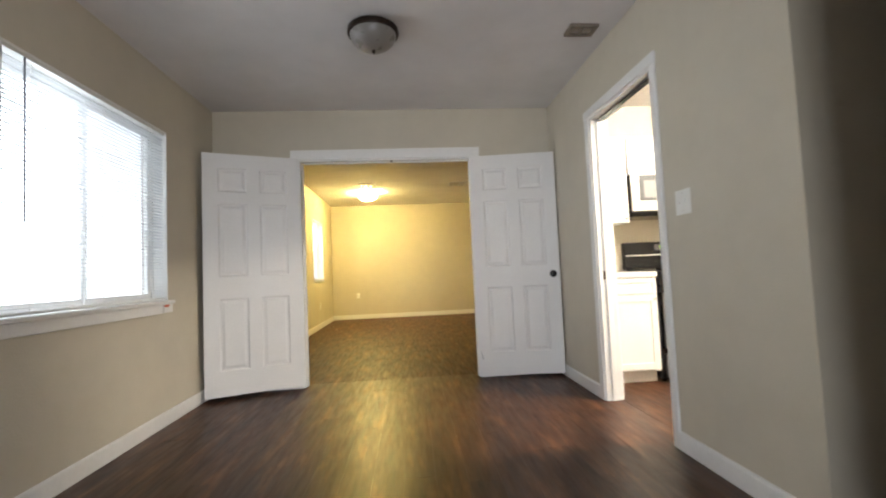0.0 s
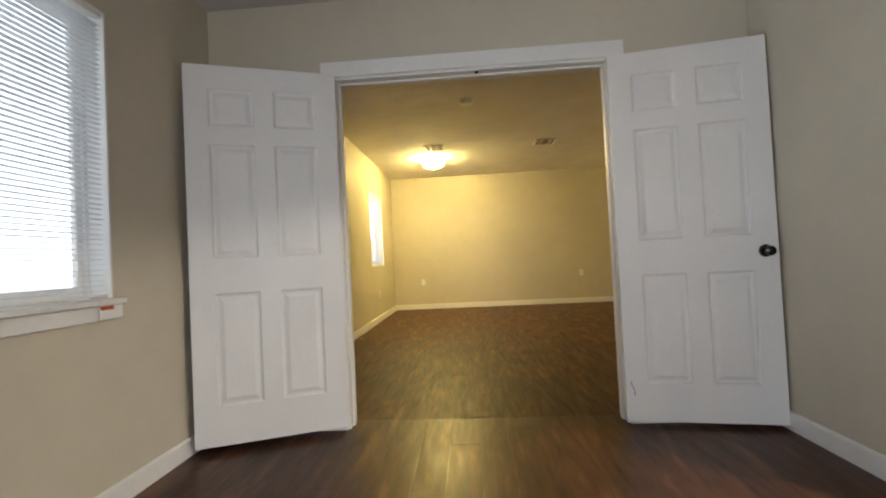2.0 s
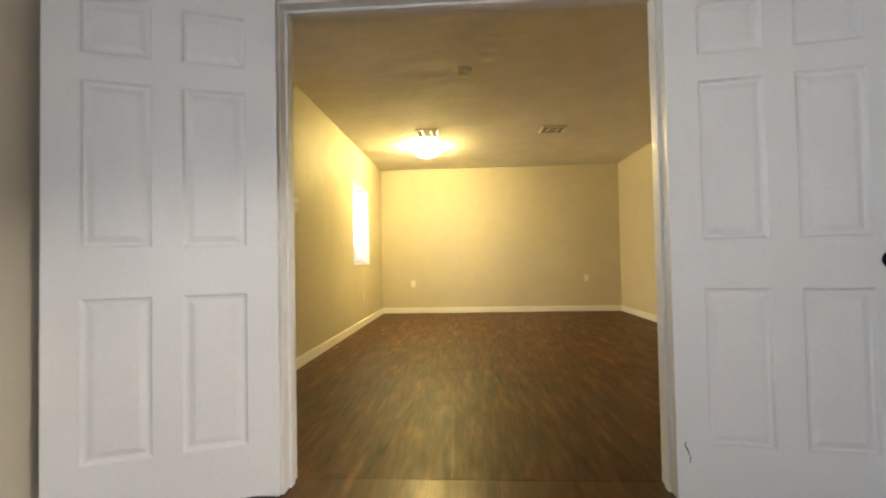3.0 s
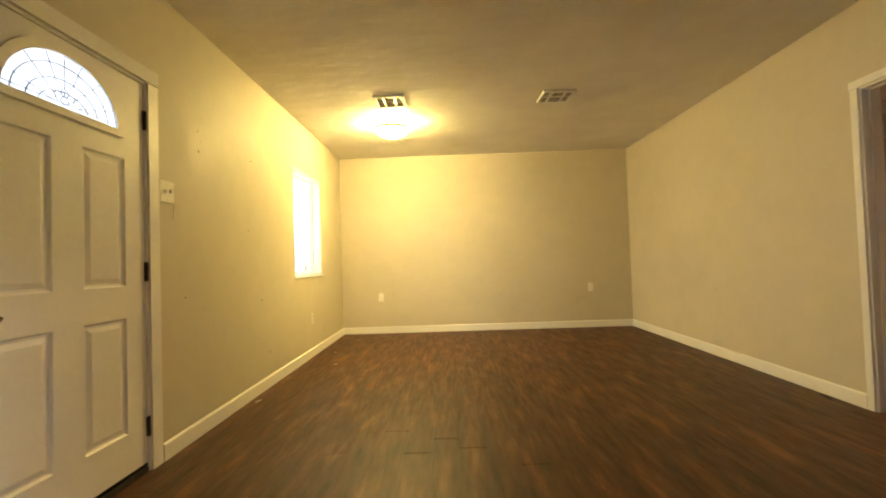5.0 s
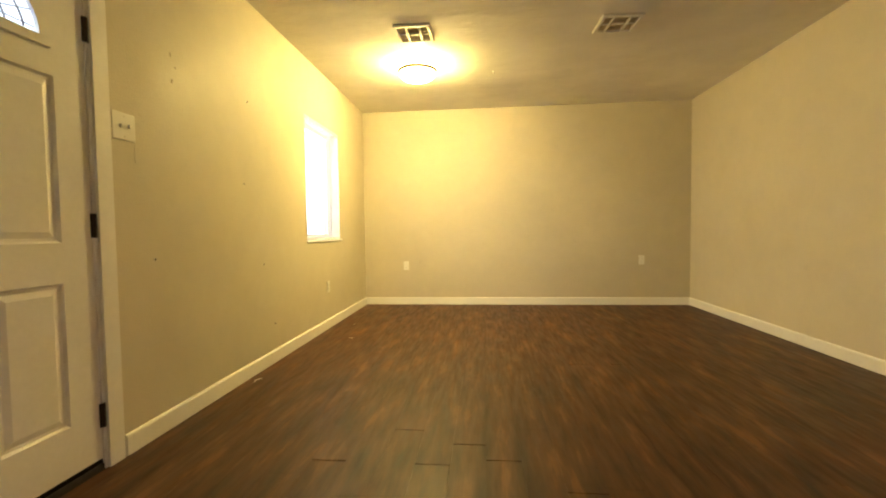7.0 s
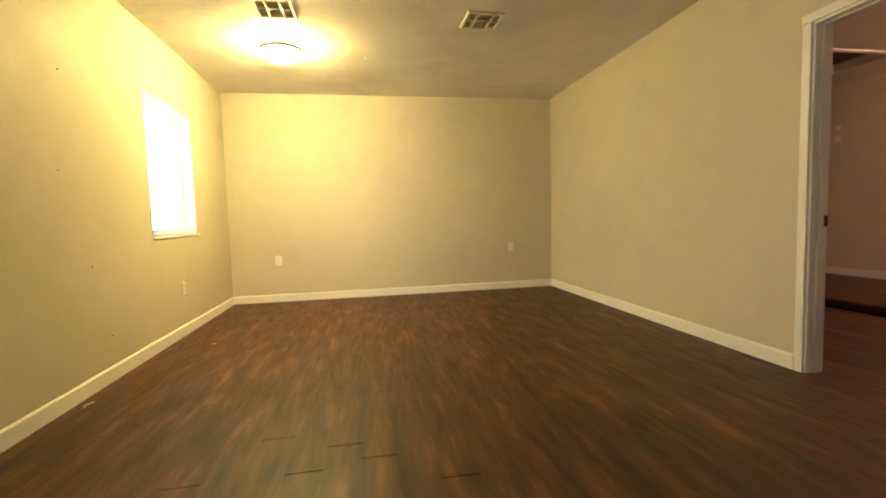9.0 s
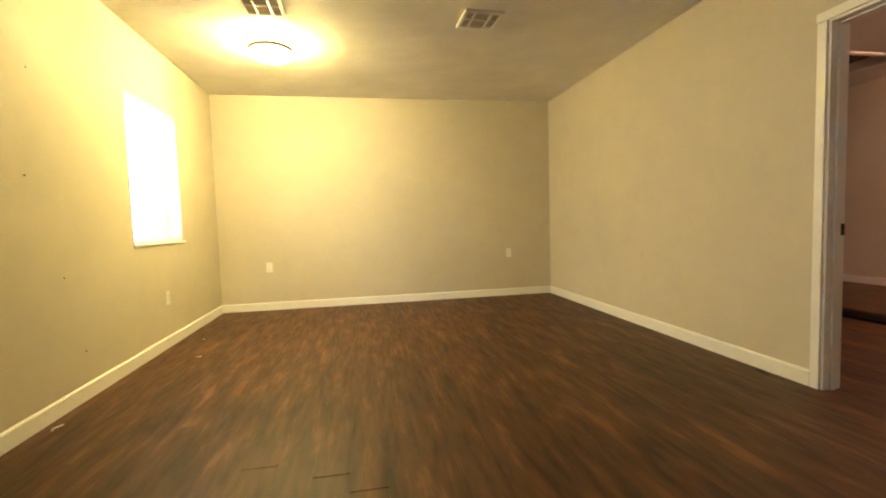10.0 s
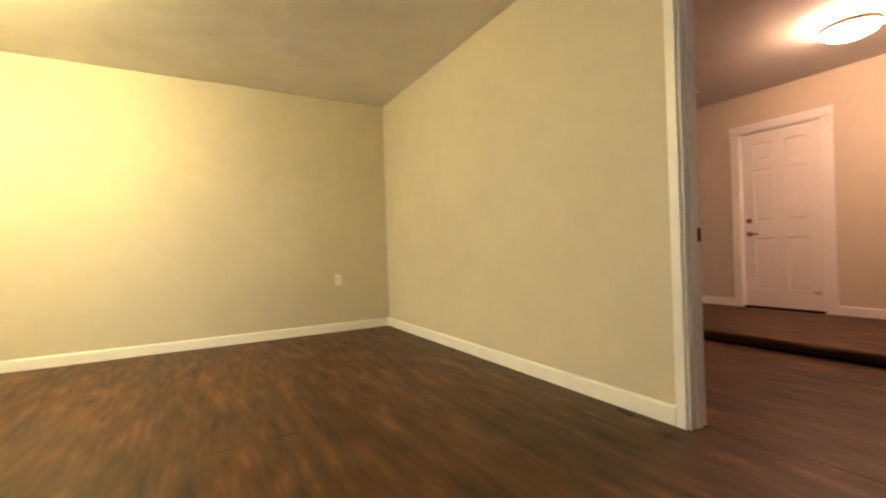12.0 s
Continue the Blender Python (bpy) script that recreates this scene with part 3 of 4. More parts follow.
for z in (0.2, 0.998, 1.795):
    hinge(front, fw + 0.004, z, -0.004, BRONZE, 0.1)
bm = lathe(bmesh.new(), [(0.030, 0), (0.030, -0.012), (0.016, -0.020), (0.010, -0.021)], (0.052, 0, 0.985), "y", 20)
part("deadbolt", bm, BRASS, front, "aged brass deadbolt", True)
lever = part("lever_handle", lathe(bmesh.new(), [(0.032, 0), (0.031, -0.010), (0.014, -0.016), (0.012, -0.045)], (0.052, 0, 0.850), "y", 20), BRASS, front, "curved aged brass lever", True)
bm = bmesh.new()
wave = [(0.052 + 0.0095 * k, -0.045 - 0.004 * math.sin(k * 0.5), 0.850 + 0.010 * math.sin(k * 0.75) - 0.002 * k * (k < 7) + (k >= 7) * 0.004 * (k - 10)) for k in range(11)]
for p, q in zip(wave, wave[1:]):
    rod(bm, p, q, 0.008, 8)
part("lever", bm, BRASS, lever)
part("sweep", boxes((0.005, fw - 0.005, -0.004, 0.004, 0.0, 0.018)), BLACK, front, "black weather strip under the door")

# back door
bw = BACK[1] - BACK[0] - 0.046
back = thing("back_door", "white six-panel back door, closed, with a lever", "door", (XB + 0.02, BACK[1] - 0.023, STEP_Z + 0.024), -90)
part("slab", door_slab(bw, 2.0, 0.042, six_panels(bw, 2.0, 0.12, 0.11, 0.985)), DOORWHITE, back)
part("deadbolt", lathe(bmesh.new(), [(0.030, 0), (0.030, -0.014), (0.014, -0.018)], (0.065, 0, 0.99), "y", 18), BAND, back, "dark nickel deadbolt", True)
bl = part("lever_handle", lathe(bmesh.new(), [(0.030, 0), (0.030, -0.010), (0.012, -0.014), (0.011, -0.045)], (0.065, 0, 0.835), "y", 18), BAND, back, "dark nickel lever handle", True)
part("lever", rod(bmesh.new(), (0.06, -0.045, 0.835), (0.17, -0.048, 0.833), 0.010, 8), BAND, bl)
for z in (0.2, 1.0, 1.8):
    hinge(back, bw + 0.004, z, -0.003, WHITE, 0.1)
stop_ob = part("kick_stop", boxes((bw - 0.10, bw - 0.03, -0.018, 0.0, 0.17, 0.20), bevel=0.004), NICKEL, back, "small nickel door stop")
rod_bm = rod(bmesh.new(), (bw - 0.045, -0.018, 0.18), (bw - 0.045, -0.022, 0.215), 0.006, 8)
part("kick_stop_pin", rod_bm, NICKEL, back)

# ---- windows and blinds ----


def window(name, xw, hole, label, slider):
    y0, y1, z0, z1 = hole
    ob = thing(name, label, "window", (0, 0, 0), 0, "", "structure")
    xo, xi = xw - 0.15, xw - 0.09
    f = 0.024
    for item in ((y0, y0 + f, z0, z1), (y1 - f, y1, z0, z1), (y0 + f, y1 - f, z0, z0 + f), (y0 + f, y1 - f, z1 - f, z1)):
        part("window_frame", boxes((xo, xi, *item), bevel=0.003), WHITE, ob)
    for item in ((y0, y0 + 0.008, z0 + 0.003, z1), (y1 - 0.008, y1, z0 + 0.003, z1), (y0 + 0.008, y1 - 0.008, z1 - 0.008, z1)):
        part("reveal_board", boxes((xi + 0.001, xw + 0.003, *item)), WHITE, ob)
    ym, zm = (y0 + y1) / 2, (z0 + z1) / 2
    spans = [((y0 + f, ym, z0 + f, z1 - f)), ((ym, y1 - f, z0 + f, z1 - f))] if slider else [(y0 + f, y1 - f, z0 + f, z1 - f)]
    for k, (a, b, c, d) in enumerate(spans):
        sash = part("sash", boxes((xo + 0.012 + 0.014 * k, xo + 0.034 + 0.014 * k, a, a + (0.03 if k == 0 else 0.014), c, d), (xo + 0.012 + 0.014 * k, xo + 0.034 + 0.014 * k, b - (0.014 if slider and k == 0 else 0.03), b, c, d),
                                  (xo + 0.012 + 0.014 * k, xo + 0.034 + 0.014 * k, a + (0.03 if k == 0 else 0.014), b - (0.014 if slider and k == 0 else 0.03), c, c + 0.03), (xo + 0.012 + 0.014 * k, xo + 0.034 + 0.014 * k, a + (0.03 if k == 0 else 0.014), b - (0.014 if slider and k == 0 else 0.03), d - 0.03, d)), WHITE, ob)
        pane = part("pane", boxes((xo + 0.021 + 0.014 * k, xo + 0.025 + 0.014 * k, a + (0.028 if k == 0 else 0.012), b - (0.012 if slider and k == 0 else 0.028), c + 0.028, d - 0.028)), PANE, sash)
        pane.visible_shadow = False
        if slider and k == 1:
            part("insect_screen", boxes((xo + 0.002, xo + 0.004, a, b, c, d)), SCREEN, sash, "grey insect screen")
    return ob


win_d = window("window_1", XW, DWIN, "white sliding window, overexposed daylight outside", True)
part("window_sill", boxes((XW - 0.09, XW + 0.035, DWIN[0] - 0.035, DWIN[1] + 0.04, DWIN[2] - 0.022, DWIN[2] + 0.002), bevel=0.004), WHITE, win_d)
part("apron", boxes((XW, XW + 0.016, DWIN[0] - 0.02, DWIN[1] - 0.09, DWIN[2] - 0.085, DWIN[2] - 0.023), bevel=0.003), WHITE, win_d)
part("apron_block", boxes((XW, XW + 0.021, DWIN[1] - 0.085, DWIN[1] + 0.03, DWIN[2] - 0.082, DWIN[2] - 0.0235), bevel=0.003), WHITE, win_d, "short loose end block of the apron")
part("sticker", boxes((XW + 0.0212, XW + 0.0222, DWIN[1] - 0.083, DWIN[1] - 0.02, DWIN[2] - 0.042, DWIN[2] - 0.026)), ORANGE, win_d, "torn orange sticker")
win_l = window("window_2", LW, LWIN, "narrow white window, overexposed daylight outside", False)
part("window_sill", boxes((LW - 0.09, LW + 0.010, LWIN[0] - 0.0, LWIN[1] + 0.065, LWIN[2] - 0.02, LWIN[2] + 0.002), bevel=0.004), WHITE, win_l)


def blind(name, x, y0, y1, z0, z1, label, tilt, wand_at, slat_mat=SLAT):
    ob = thing(name, label, "blinds", (x, y0, z0), 0)
    w, h = y1 - y0, z1 - z0
    part("headrail", boxes((-0.014, 0.014, 0, w, h - 0.026, h), bevel=0.003), PLASTIC, ob)
    part("bottom_rail", boxes((-0.012, 0.012, 0.004, w - 0.004, 0.006, 0.020), bevel=0.004), PLASTIC, ob)
    bm = bmesh.new()
    prof = []
    for k in range(5):
        u = (k / 4 - 0.5) * 0.025
        prof.append((u, 0.0022 * (1 - (u / 0.0125) ** 2)))
    c, s = math.cos(radians(tilt)), math.sin(radians(tilt))
    rows = [[bm.verts.new((u * c - v * s, y, u * s + v * c)) for u, v in prof] for y in (0.006, w - 0.006)]
    for k in range(4):
        bm.faces.new((rows[0][k], rows[0][k + 1], rows[1][k + 1], rows[1][k]))
    me = mesh_of("slat", bm, slat_mat, True)
    n = int((h - 0.055) / 0.0212)
    for k in range(n):
        o = new("slat", me)
        o.parent = ob
        o.matrix_basis = pose(random.uniform(-0.0006, 0.0006), 0, 0.034 + 0.0212 * k, random.uniform(-0.05, 0.05), random.uniform(-1.6, 1.6), 0)
    for f in (0.12, 0.5, 0.88):
        part("ladder_cord", rod(bmesh.new(), (0.0135, w * f, 0.01), (0.0135, w * f, h - 0.02), 0.0011, 5), PLASTIC, ob)
    if wand_at:
        part("tilt_wand", rod(bmesh.new(), (0.022, wand_at, h - 0.03), (0.024, wand_at + 0.004, h - 0.80), 0.0045, 8), LEAD, ob, "grey tilt wand")
    return ob


blind("window_blind", XW - 0.016, DWIN[0] + 0.012, DWIN[1] - 0.012, DWIN[2] + 0.003, DWIN[3] - 0.003, "white mini blind, half open, glowing with daylight", 6, 0.105)
blind("window_blind", LW - 0.010, LWIN[0] + 0.012, LWIN[1] - 0.014, LWIN[2] + 0.003, LWIN[3] - 0.003, "white mini blind, washed out by daylight", -18, 0, SLAT_THIN)

# ---- plates, outlets, switches ----


def plate(name, at, turn, w, h, label, category, kind, group=""):
    ob = thing(name, label, category, at, turn, group)
    part("cover_plate", boxes((-w / 2, w / 2, -0.007, 0.0, -h / 2, h / 2), bevel=0.003, steps=2), PLASTIC, ob)
    if kind == "outlet":
        for z in (-0.02, 0.02):
            s = part("socket", boxes((-0.015, 0.015, -0.0095, -0.006, z - 0.013, z + 0.013), bevel=0.0015), PLASTIC, ob)
            part("slot", boxes((-0.008, -0.005, -0.0105, -0.009, z - 0.002, z + 0.008), (0.005, 0.008, -0.0105, -0.009, z - 0.002, z + 0.008)), BLACK, s)
    else:
        n = 2 if kind == "double" else 1
        for k in range(n):
            x = (k - (n - 1) / 2) * 0.046
            part("toggle", boxes((x - 0.005, x + 0.005, -0.018, -0.006, -0.010 + 0.006 * k, 0.006 + 0.006 * k), bevel=0.002), PLASTIC, ob)
    for z in (-h * 0.36, h * 0.36):
        part("screw", lathe(bmesh.new(), [(0.003, -0.0065), (0.003, -0.0078)], (0, 0, z), "y", 8), NICKEL, ob)
    return ob


plate("wall_outlet", (XW, 2.361, 0.355), 90, 0.078, 0.125, "white outlet plate low on the greige wall", "outlet", "outlet", "wall outlets")
plate("wall_outlet", (-0.914, YN, 0.526), 0, 0.072, 0.118, "white outlet plate on the far wall", "outlet", "outlet", "wall outlets")
plate("wall_outlet", (2.152, YN, 0.581), 0, 0.072, 0.118, "white outlet plate on the far wall", "outlet", "outlet", "wall outlets")
plate("wall_outlet", (LW, 9.05, 0.429), 90, 0.072, 0.118, "white outlet plate under the small window", "outlet", "outlet", "wall outlets")
plate("light_switch", (LW, 6.548, 1.478), 90, 0.124, 0.122, "white double light switch beside the front door", "switch", "double")
plate("light_switch", (XE, 2.545, 1.285), -90, 0.115, 0.125, "white double light switch by the kitchen doorway", "switch", "double")
plate("thermostat", (XB, 9.59, 1.89), -90, 0.07, 0.085, "small white plate on the back-room wall", "thermostat", "single")
plate("door_chime", (XB, 9.59, 2.04), -90, 0.06, 0.06, "small pale box on the back-room wall", "chime", "single")

for y, z in ((7.755, 0.761), (7.596, 1.893), (7.524, 1.324), (7.90, 0.292), (6.705, 0.869)):
    anchor = thing("wall_anchor", "tiny dark screw stuck in the greige wall", "screw", (LW, y, z), 90, "screws in the wall")
    part("head", lathe(bmesh.new(), [(0.0055, 0.0), (0.006, -0.003), (0.003, -0.005)], (0, 0, 0), "y", 12), BRONZE, anchor)
    part("washer", lathe(bmesh.new(), [(0.009, 0.001), (0.009, -0.0012)], (0, 0, 0), "y", 12), PLASTIC, anchor, "pale wall plug rim")

CHIP = plain("bared_plaster_chip", (0.30, 0.25, 0.19), 0.9, 0.0, 0.2)
rng_chip = random.Random(21)


def ragged(w, h, t, points=9):
    """A small flat flake with a ragged outline, lying in the plane y = 0."""
    bm = bmesh.new()
    low, top = [], []
    for k in range(points):
        a = 2 * math.pi * k / points
        q = rng_chip.uniform(0.6, 1.0)
        low.append(bm.verts.new((w / 2 * q * math.cos(a), 0.0005, h / 2 * q * math.sin(a))))
        top.append(bm.verts.new((w / 2 * q * 0.86 * math.cos(a), -t, h / 2 * q * 0.86 * math.sin(a))))
    for k in range(points):
        j = (k + 1) % points
        bm.faces.new((low[k], low[j], top[j], top[k]))
    bm.faces.new(top)
    bm.faces.new(low[::-1])
    bmesh.ops.recalc_face_normals(bm, faces=bm.faces)
    return bm


for y, z, w, h in ((6.872, 1.789, 0.022, 0.030), (6.867, 1.922, 0.010, 0.036), (6.90, 1.865, 0.007, 0.016)):
    spot = thing("wall_chip", "small brown chip in the greige wall paint", "paint chip", (LW, y, z), 90, "chips in the wall")
    part("chip", ragged(w, h, 0.0012), CHIP, spot)
run = thing("paint_run", "thin pale paint run under the double switch", "paint run", (LW, 6.612, 1.36), 90)
part("run", ragged(0.010, 0.11, 0.0015, 12), WALL_PALE, run)
for x, y, w, h, turn in ((-1.400, 7.49, 0.075, 0.016, 62), (-1.26, 9.22, 0.030, 0.012, 20), (-1.110, 8.633, 0.060, 0.012, 12), (-1.398, 7.44, 0.020, 0.012, 80)):
    flake = thing("floor_flake", "pale paint flake lying on the dark planks", "paint flake", (x, y, 0.0006), turn, "flakes on the floor")
    bm = ragged(w, h, 0.0015)
    bmesh.ops.transform(bm, matrix=Matrix.Rotation(radians(-90), 4, "X"), verts=bm.verts)
    part("flake", bm, PAPER, flake)
# Black box put in for the dark gap at the baseboard's foot.
dark_gap = thing("floor_dark_gap", "small black piece for a dark gap by the baseboard", "shim", (2.70, 7.213, 0.0005), 75)
part("shim", boxes((-0.055, 0.055, -0.014, 0.014, 0.0, 0.006), bevel=0.002), SCREED, dark_gap)
hook = thing("ceiling_hook", "tiny white screw hook in the plaster ceiling", "hook", (0.247, 9.195, HL))
part("rosette", lathe(bmesh.new(), [(0.012, 0.0), (0.011, -0.004), (0.004, -0.006)], steps=14), PLASTIC, hook)
part("shank", rod(bmesh.new(), (0, 0, -0.004), (0.004, 0, -0.028), 0.003, 6), PLASTIC, hook)

# ---- ceiling fixtures ----


def drum_light(name, at, r, label, rim, glass_mat, drum_mat=None, deep=0.075, drop=0.046):
    """A lit fitting: a frosted drum under the ceiling, a metal band round it, and a shallow bowl below."""
    ob = thing(name, label, "ceiling light", at)
    part("canopy", lathe(bmesh.new(), [(r * 0.55, 0), (r * 0.58, -0.006), (r * 0.50, -0.010)], steps=32), rim, ob, "", True)
    part("drum", lathe(bmesh.new(), [(r * 0.80, -0.011), (r * 0.88, -0.016), (r * 0.93, -drop)], steps=40), drum_mat or glass_mat, ob, "lit frosted glass drum", True)
    bm = bmesh.new()
    rings = [[bm.verts.new((q * math.cos(2 * math.pi * k / 40), q * math.sin(2 * math.pi * k / 40), h)) for k in range(40)]
             for q, h in ((r * 0.94, -drop), (r, -drop - 0.002), (r, -drop - 0.038), (r * 0.94, -drop - 0.040))]
    for a, b in zip(rings, rings[1:] + rings[:1]):
        for k in range(40):
            bm.faces.new((a[k], a[(k + 1) % 40], b[(k + 1) % 40], b[k]))
    bmesh.ops.recalc_face_normals(bm, faces=bm.faces)
    part("band", bm, BAND, ob, "antique nickel band", True)
    prof = [(r * 0.935 * math.cos(a), -drop - 0.036 - deep * math.sin(a)) for a in (radians(v) for v in (0, 12, 26, 40, 54, 68, 80, 87))]
    part("bowl", lathe(bmesh.new(), prof, steps=36), glass_mat, ob, "lit frosted glass bowl", True)
    return ob


def flush_light(name, at, r, label, rim, glass_mat, deep, ring_h=0.045):
    ob = thing(name, label, "ceiling light", at)
    part("canopy", lathe(bmesh.new(), [(r * 0.80, 0), (r * 0.98, -0.012), (r, -ring_h + 0.008), (r * 0.98, -ring_h), (r * 0.90, -ring_h)], steps=40), rim, ob, "", True)
    prof = [(r * 0.90 * math.cos(a), -ring_h - deep * math.sin(a)) for a in (radians(v) for v in (0, 12, 26, 40, 54, 68, 80, 87))]
    part("bowl", lathe(bmesh.new(), prof, steps=36), glass_mat, ob, "glass bowl", True)
    return ob


lamp_d = flush_light("ceiling_light", (0.088, 3.14, HD), 0.16, "bronze flush light with frosted bowl, switched off", BRONZE, BOWL, 0.10)
part("finial", lathe(bmesh.new(), [(0.010, -0.14), (0.013, -0.150), (0.006, -0.162), (0.002, -0.168)], steps=14), BRONZE, lamp_d, "", True)
drum_light("ceiling_light", (-0.487, 8.92, HL), 0.185, "nickel-banded flush light glowing bright yellow", NICKEL, GLOW_WARM, GLOW_DRUM)
drum_light("ceiling_light", (5.24, 7.02, HB), 0.19, "flush light glowing amber in the back room", NICKEL, GLOW_PINK, GLOW_PINK_DRUM)
# Unseen fitting, assumed as the source of the kitchen's brightness.
drum_light("ceiling_light", (2.95, 2.7, HD), 0.18, "assumed bright flush light on the kitchen ceiling, unseen", NICKEL, GLOW_WHITE)


def ceiling_vent(at, turn, w, d, label, cols, rows, metal=PLASTIC):
    ob = thing("ceiling_vent", label, "vent", at, turn, "ceiling vents")
    b = 0.026
    part("backing", boxes((-w / 2 + b, w / 2 - b, -d / 2 + b, d / 2 - b, -0.002, -0.001)), VENTBACK, ob)
    bm = boxes((-w / 2, w / 2, -d / 2, -d / 2 + b, -0.020, 0), (-w / 2, w / 2, d / 2 - b, d / 2, -0.020, 0), (-w / 2, -w / 2 + b, -d / 2 + b, d / 2 - b, -0.020, 0), (w / 2 - b, w / 2, -d / 2 + b, d / 2 - b, -0.020, 0), bevel=0.003)
    part("frame", bm, metal, ob)
    iw, idp = w - 2 * b, d - 2 * b
    for k in cols:
        x = -iw / 2 + iw * k
        part("divider", boxes((x - 0.008, x + 0.008, -idp / 2, idp / 2, -0.018, -0.002)), metal, ob)
    for k in rows:
        y = -idp / 2 + idp * k
        part("divider", boxes((-iw / 2, iw / 2, y - 0.006, y + 0.006, -0.017, -0.002)), metal, ob)
    n = 12
    for k in range(n):
        y = -idp / 2 + idp * (k + 0.5) / n
        bm = boxes((-iw / 2, iw / 2, -0.005, 0.005, -0.0006, 0.0006))
        bmesh.ops.transform(bm, matrix=pose(0, y, -0.006, 40, 0, 0), verts=bm.verts)
        part("slat", bm, VENTBACK, ob)
    return ob


ceiling_vent((-0.41, 8.25, HL), 0, 0.29, 0.30, "white square ceiling vent beside the lamp", (0.28, 0.72), (0.5,))
ceiling_vent((1.188, 8.275, HL), 2, 0.31, 0.285, "white square ceiling vent with dark slots", (0.25, 0.75), (0.5,))
ceiling_vent((1.435, 3.14, HD), 0, 0.19, 0.13, "small brown dusty ceiling vent", (0.5,), (), RUSTY)
smoke = thing("smoke_detector", "round white smoke detector on the ceiling", "smoke detector", (0.077, 6.439, HL))
part("base", lathe(bmesh.new(), [(0.074, 0), (0.074, -0.014), (0.068, -0.017)], steps=28), PLASTIC, smoke, "", True)
part("cover", lathe(bmesh.new(), [(0.065, -0.016), (0.062, -0.040), (0.046, -0.050), (0.014, -0.053)], steps=28), PLASTIC, smoke, "", True)
hatch = thing("attic_hatch", "ceiling hatch with pale trim, standing ajar", "hatch", (HATCH[0], HATCH[2], HB), 0)
hw, hd = HATCH[1] - HATCH[0], HATCH[3] - HATCH[2]
for item in ((-0.05, hw + 0.05, -0.05, 0.0), (-0.05, hw + 0.05, hd, hd + 0.05), (-0.05, 0.0, 0.0, hd), (hw, hw + 0.05, 0.0, hd)):
    part("trim_board", boxes((*item, -0.022, -0.001), bevel=0.002), WHITE, hatch)
# The panel's dark colour stands for the shade in the open hatch.
part("panel", boxes((0.004, hw - 0.004, 0.004, hd - 0.004, 0.085, 0.10)), DARKHOLE, hatch, "pushed-up hatch panel, coloured dark for the shade inside")

# ---- kitchen ----
KY, KB = 3.93, YD  # cabinet fronts and back wall


def shaker(name, x0, x1, z0, z1, y, parent, rail=0.055, t=0.019):
    """A shaker front: a thin field with two stiles and two rails."""
    front_panel = part(name, boxes((x0 + rail, x1 - rail, y - t + 0.009, y, z0 + rail, z1 - rail)), CABINET, parent)
    part("stile", boxes((x0, x0 + rail, y - t, y, z0, z1), bevel=0.0015), CABINET, front_panel)
    part("stile", boxes((x1 - rail, x1, y - t, y, z0, z1), bevel=0.0015), CABINET, front_panel)
    part("rail", boxes((x0 + rail, x1 - rail, y - t, y, z0, z0 + rail), bevel=0.0015), CABINET, front_panel)
    part("rail", boxes((x0 + rail, x1 - rail, y - t, y, z1 - rail, z1), bevel=0.0015), CABINET, front_panel)
    return front_panel


base = thing("base_cabinet", "white shaker base cabinet beside the range", "cabinet", (0, 0, 0))
part("body", boxes((XE + 0.127, 2.290, KY, KB - 0.002, 0.10, 0.87), (XE + 0.127, 2.290, KY + 0.07, KB - 0.002, 0.0, 0.10)), CABINET, base)
shaker("drawer_front", XE + 0.155, 2.283, 0.735, 0.862, KY, base, 0.035)
shaker("door", XE + 0.155, 2.283, 0.115, 0.725, KY, base)
part("knob", lathe(bmesh.new(), [(0.006, 0), (0.006, -0.014), (0.013, -0.018), (0.012, -0.026), (0.004, -0.028)], (2.255, KY - 0.019, 0.69), "y", 14), NICKEL, base, "nickel knob", True)
solid("countertop", boxes((XE + 0.127, 2.293, KY - 0.03, KB - 0.002, 0.872, 0.912), bevel=0.006, steps=2), COUNTER, "white laminate countertop on the base cabinet", "countertop", "thing")

RX0, RX1 = 2.298, 3.058
stove = thing("kitchen_range", "black and stainless gas range with paper tag", "range", (0, 0, 0))
part("body", boxes((RX0, RX1, KY, KB - 0.005, 0.03, 0.90)), BLACK, stove)
for x in (RX0 + 0.04, RX1 - 0.04):
    for y in (KY + 0.05, KB - 0.06):
        part("foot", lathe(bmesh.new(), [(0.018, 0.0), (0.018, 0.03)], (x, y, 0), "z", 12), BLACK, stove)
part("cooktop", boxes((RX0 - 0.003, RX1 + 0.003, KY - 0.02, KB - 0.07, 0.90, 0.925), bevel=0.006), BLACK, stove, "black enamel cooktop")
for cx in (RX0 + 0.2, RX1 - 0.2):
    bm = bmesh.new()
    for k in range(4):
        y = KY + 0.05 + 0.13 * k
        box(bm, cx - 0.16, cx + 0.16, y - 0.006, y + 0.006, 0.935, 0.95)
    for x in (cx - 0.16, cx, cx + 0.16):
        box(bm, x - 0.006, x + 0.006, KY + 0.05, KY + 0.44, 0.925, 0.945)
    part("grate", bm, BLACK, stove, "black cast grate")
    for y in (KY + 0.13, KY + 0.36):
        part("burner", lathe(bmesh.new(), [(0.05, 0.925), (0.05, 0.932), (0.03, 0.938)], (cx, y, 0), "z", 18), BLACK, stove)
bg = part("backguard", boxes((RX0, RX1, KB - 0.075, KB - 0.006, 0.925, 1.185), bevel=0.012, steps=2), BLACK, stove, "glossy black backguard")
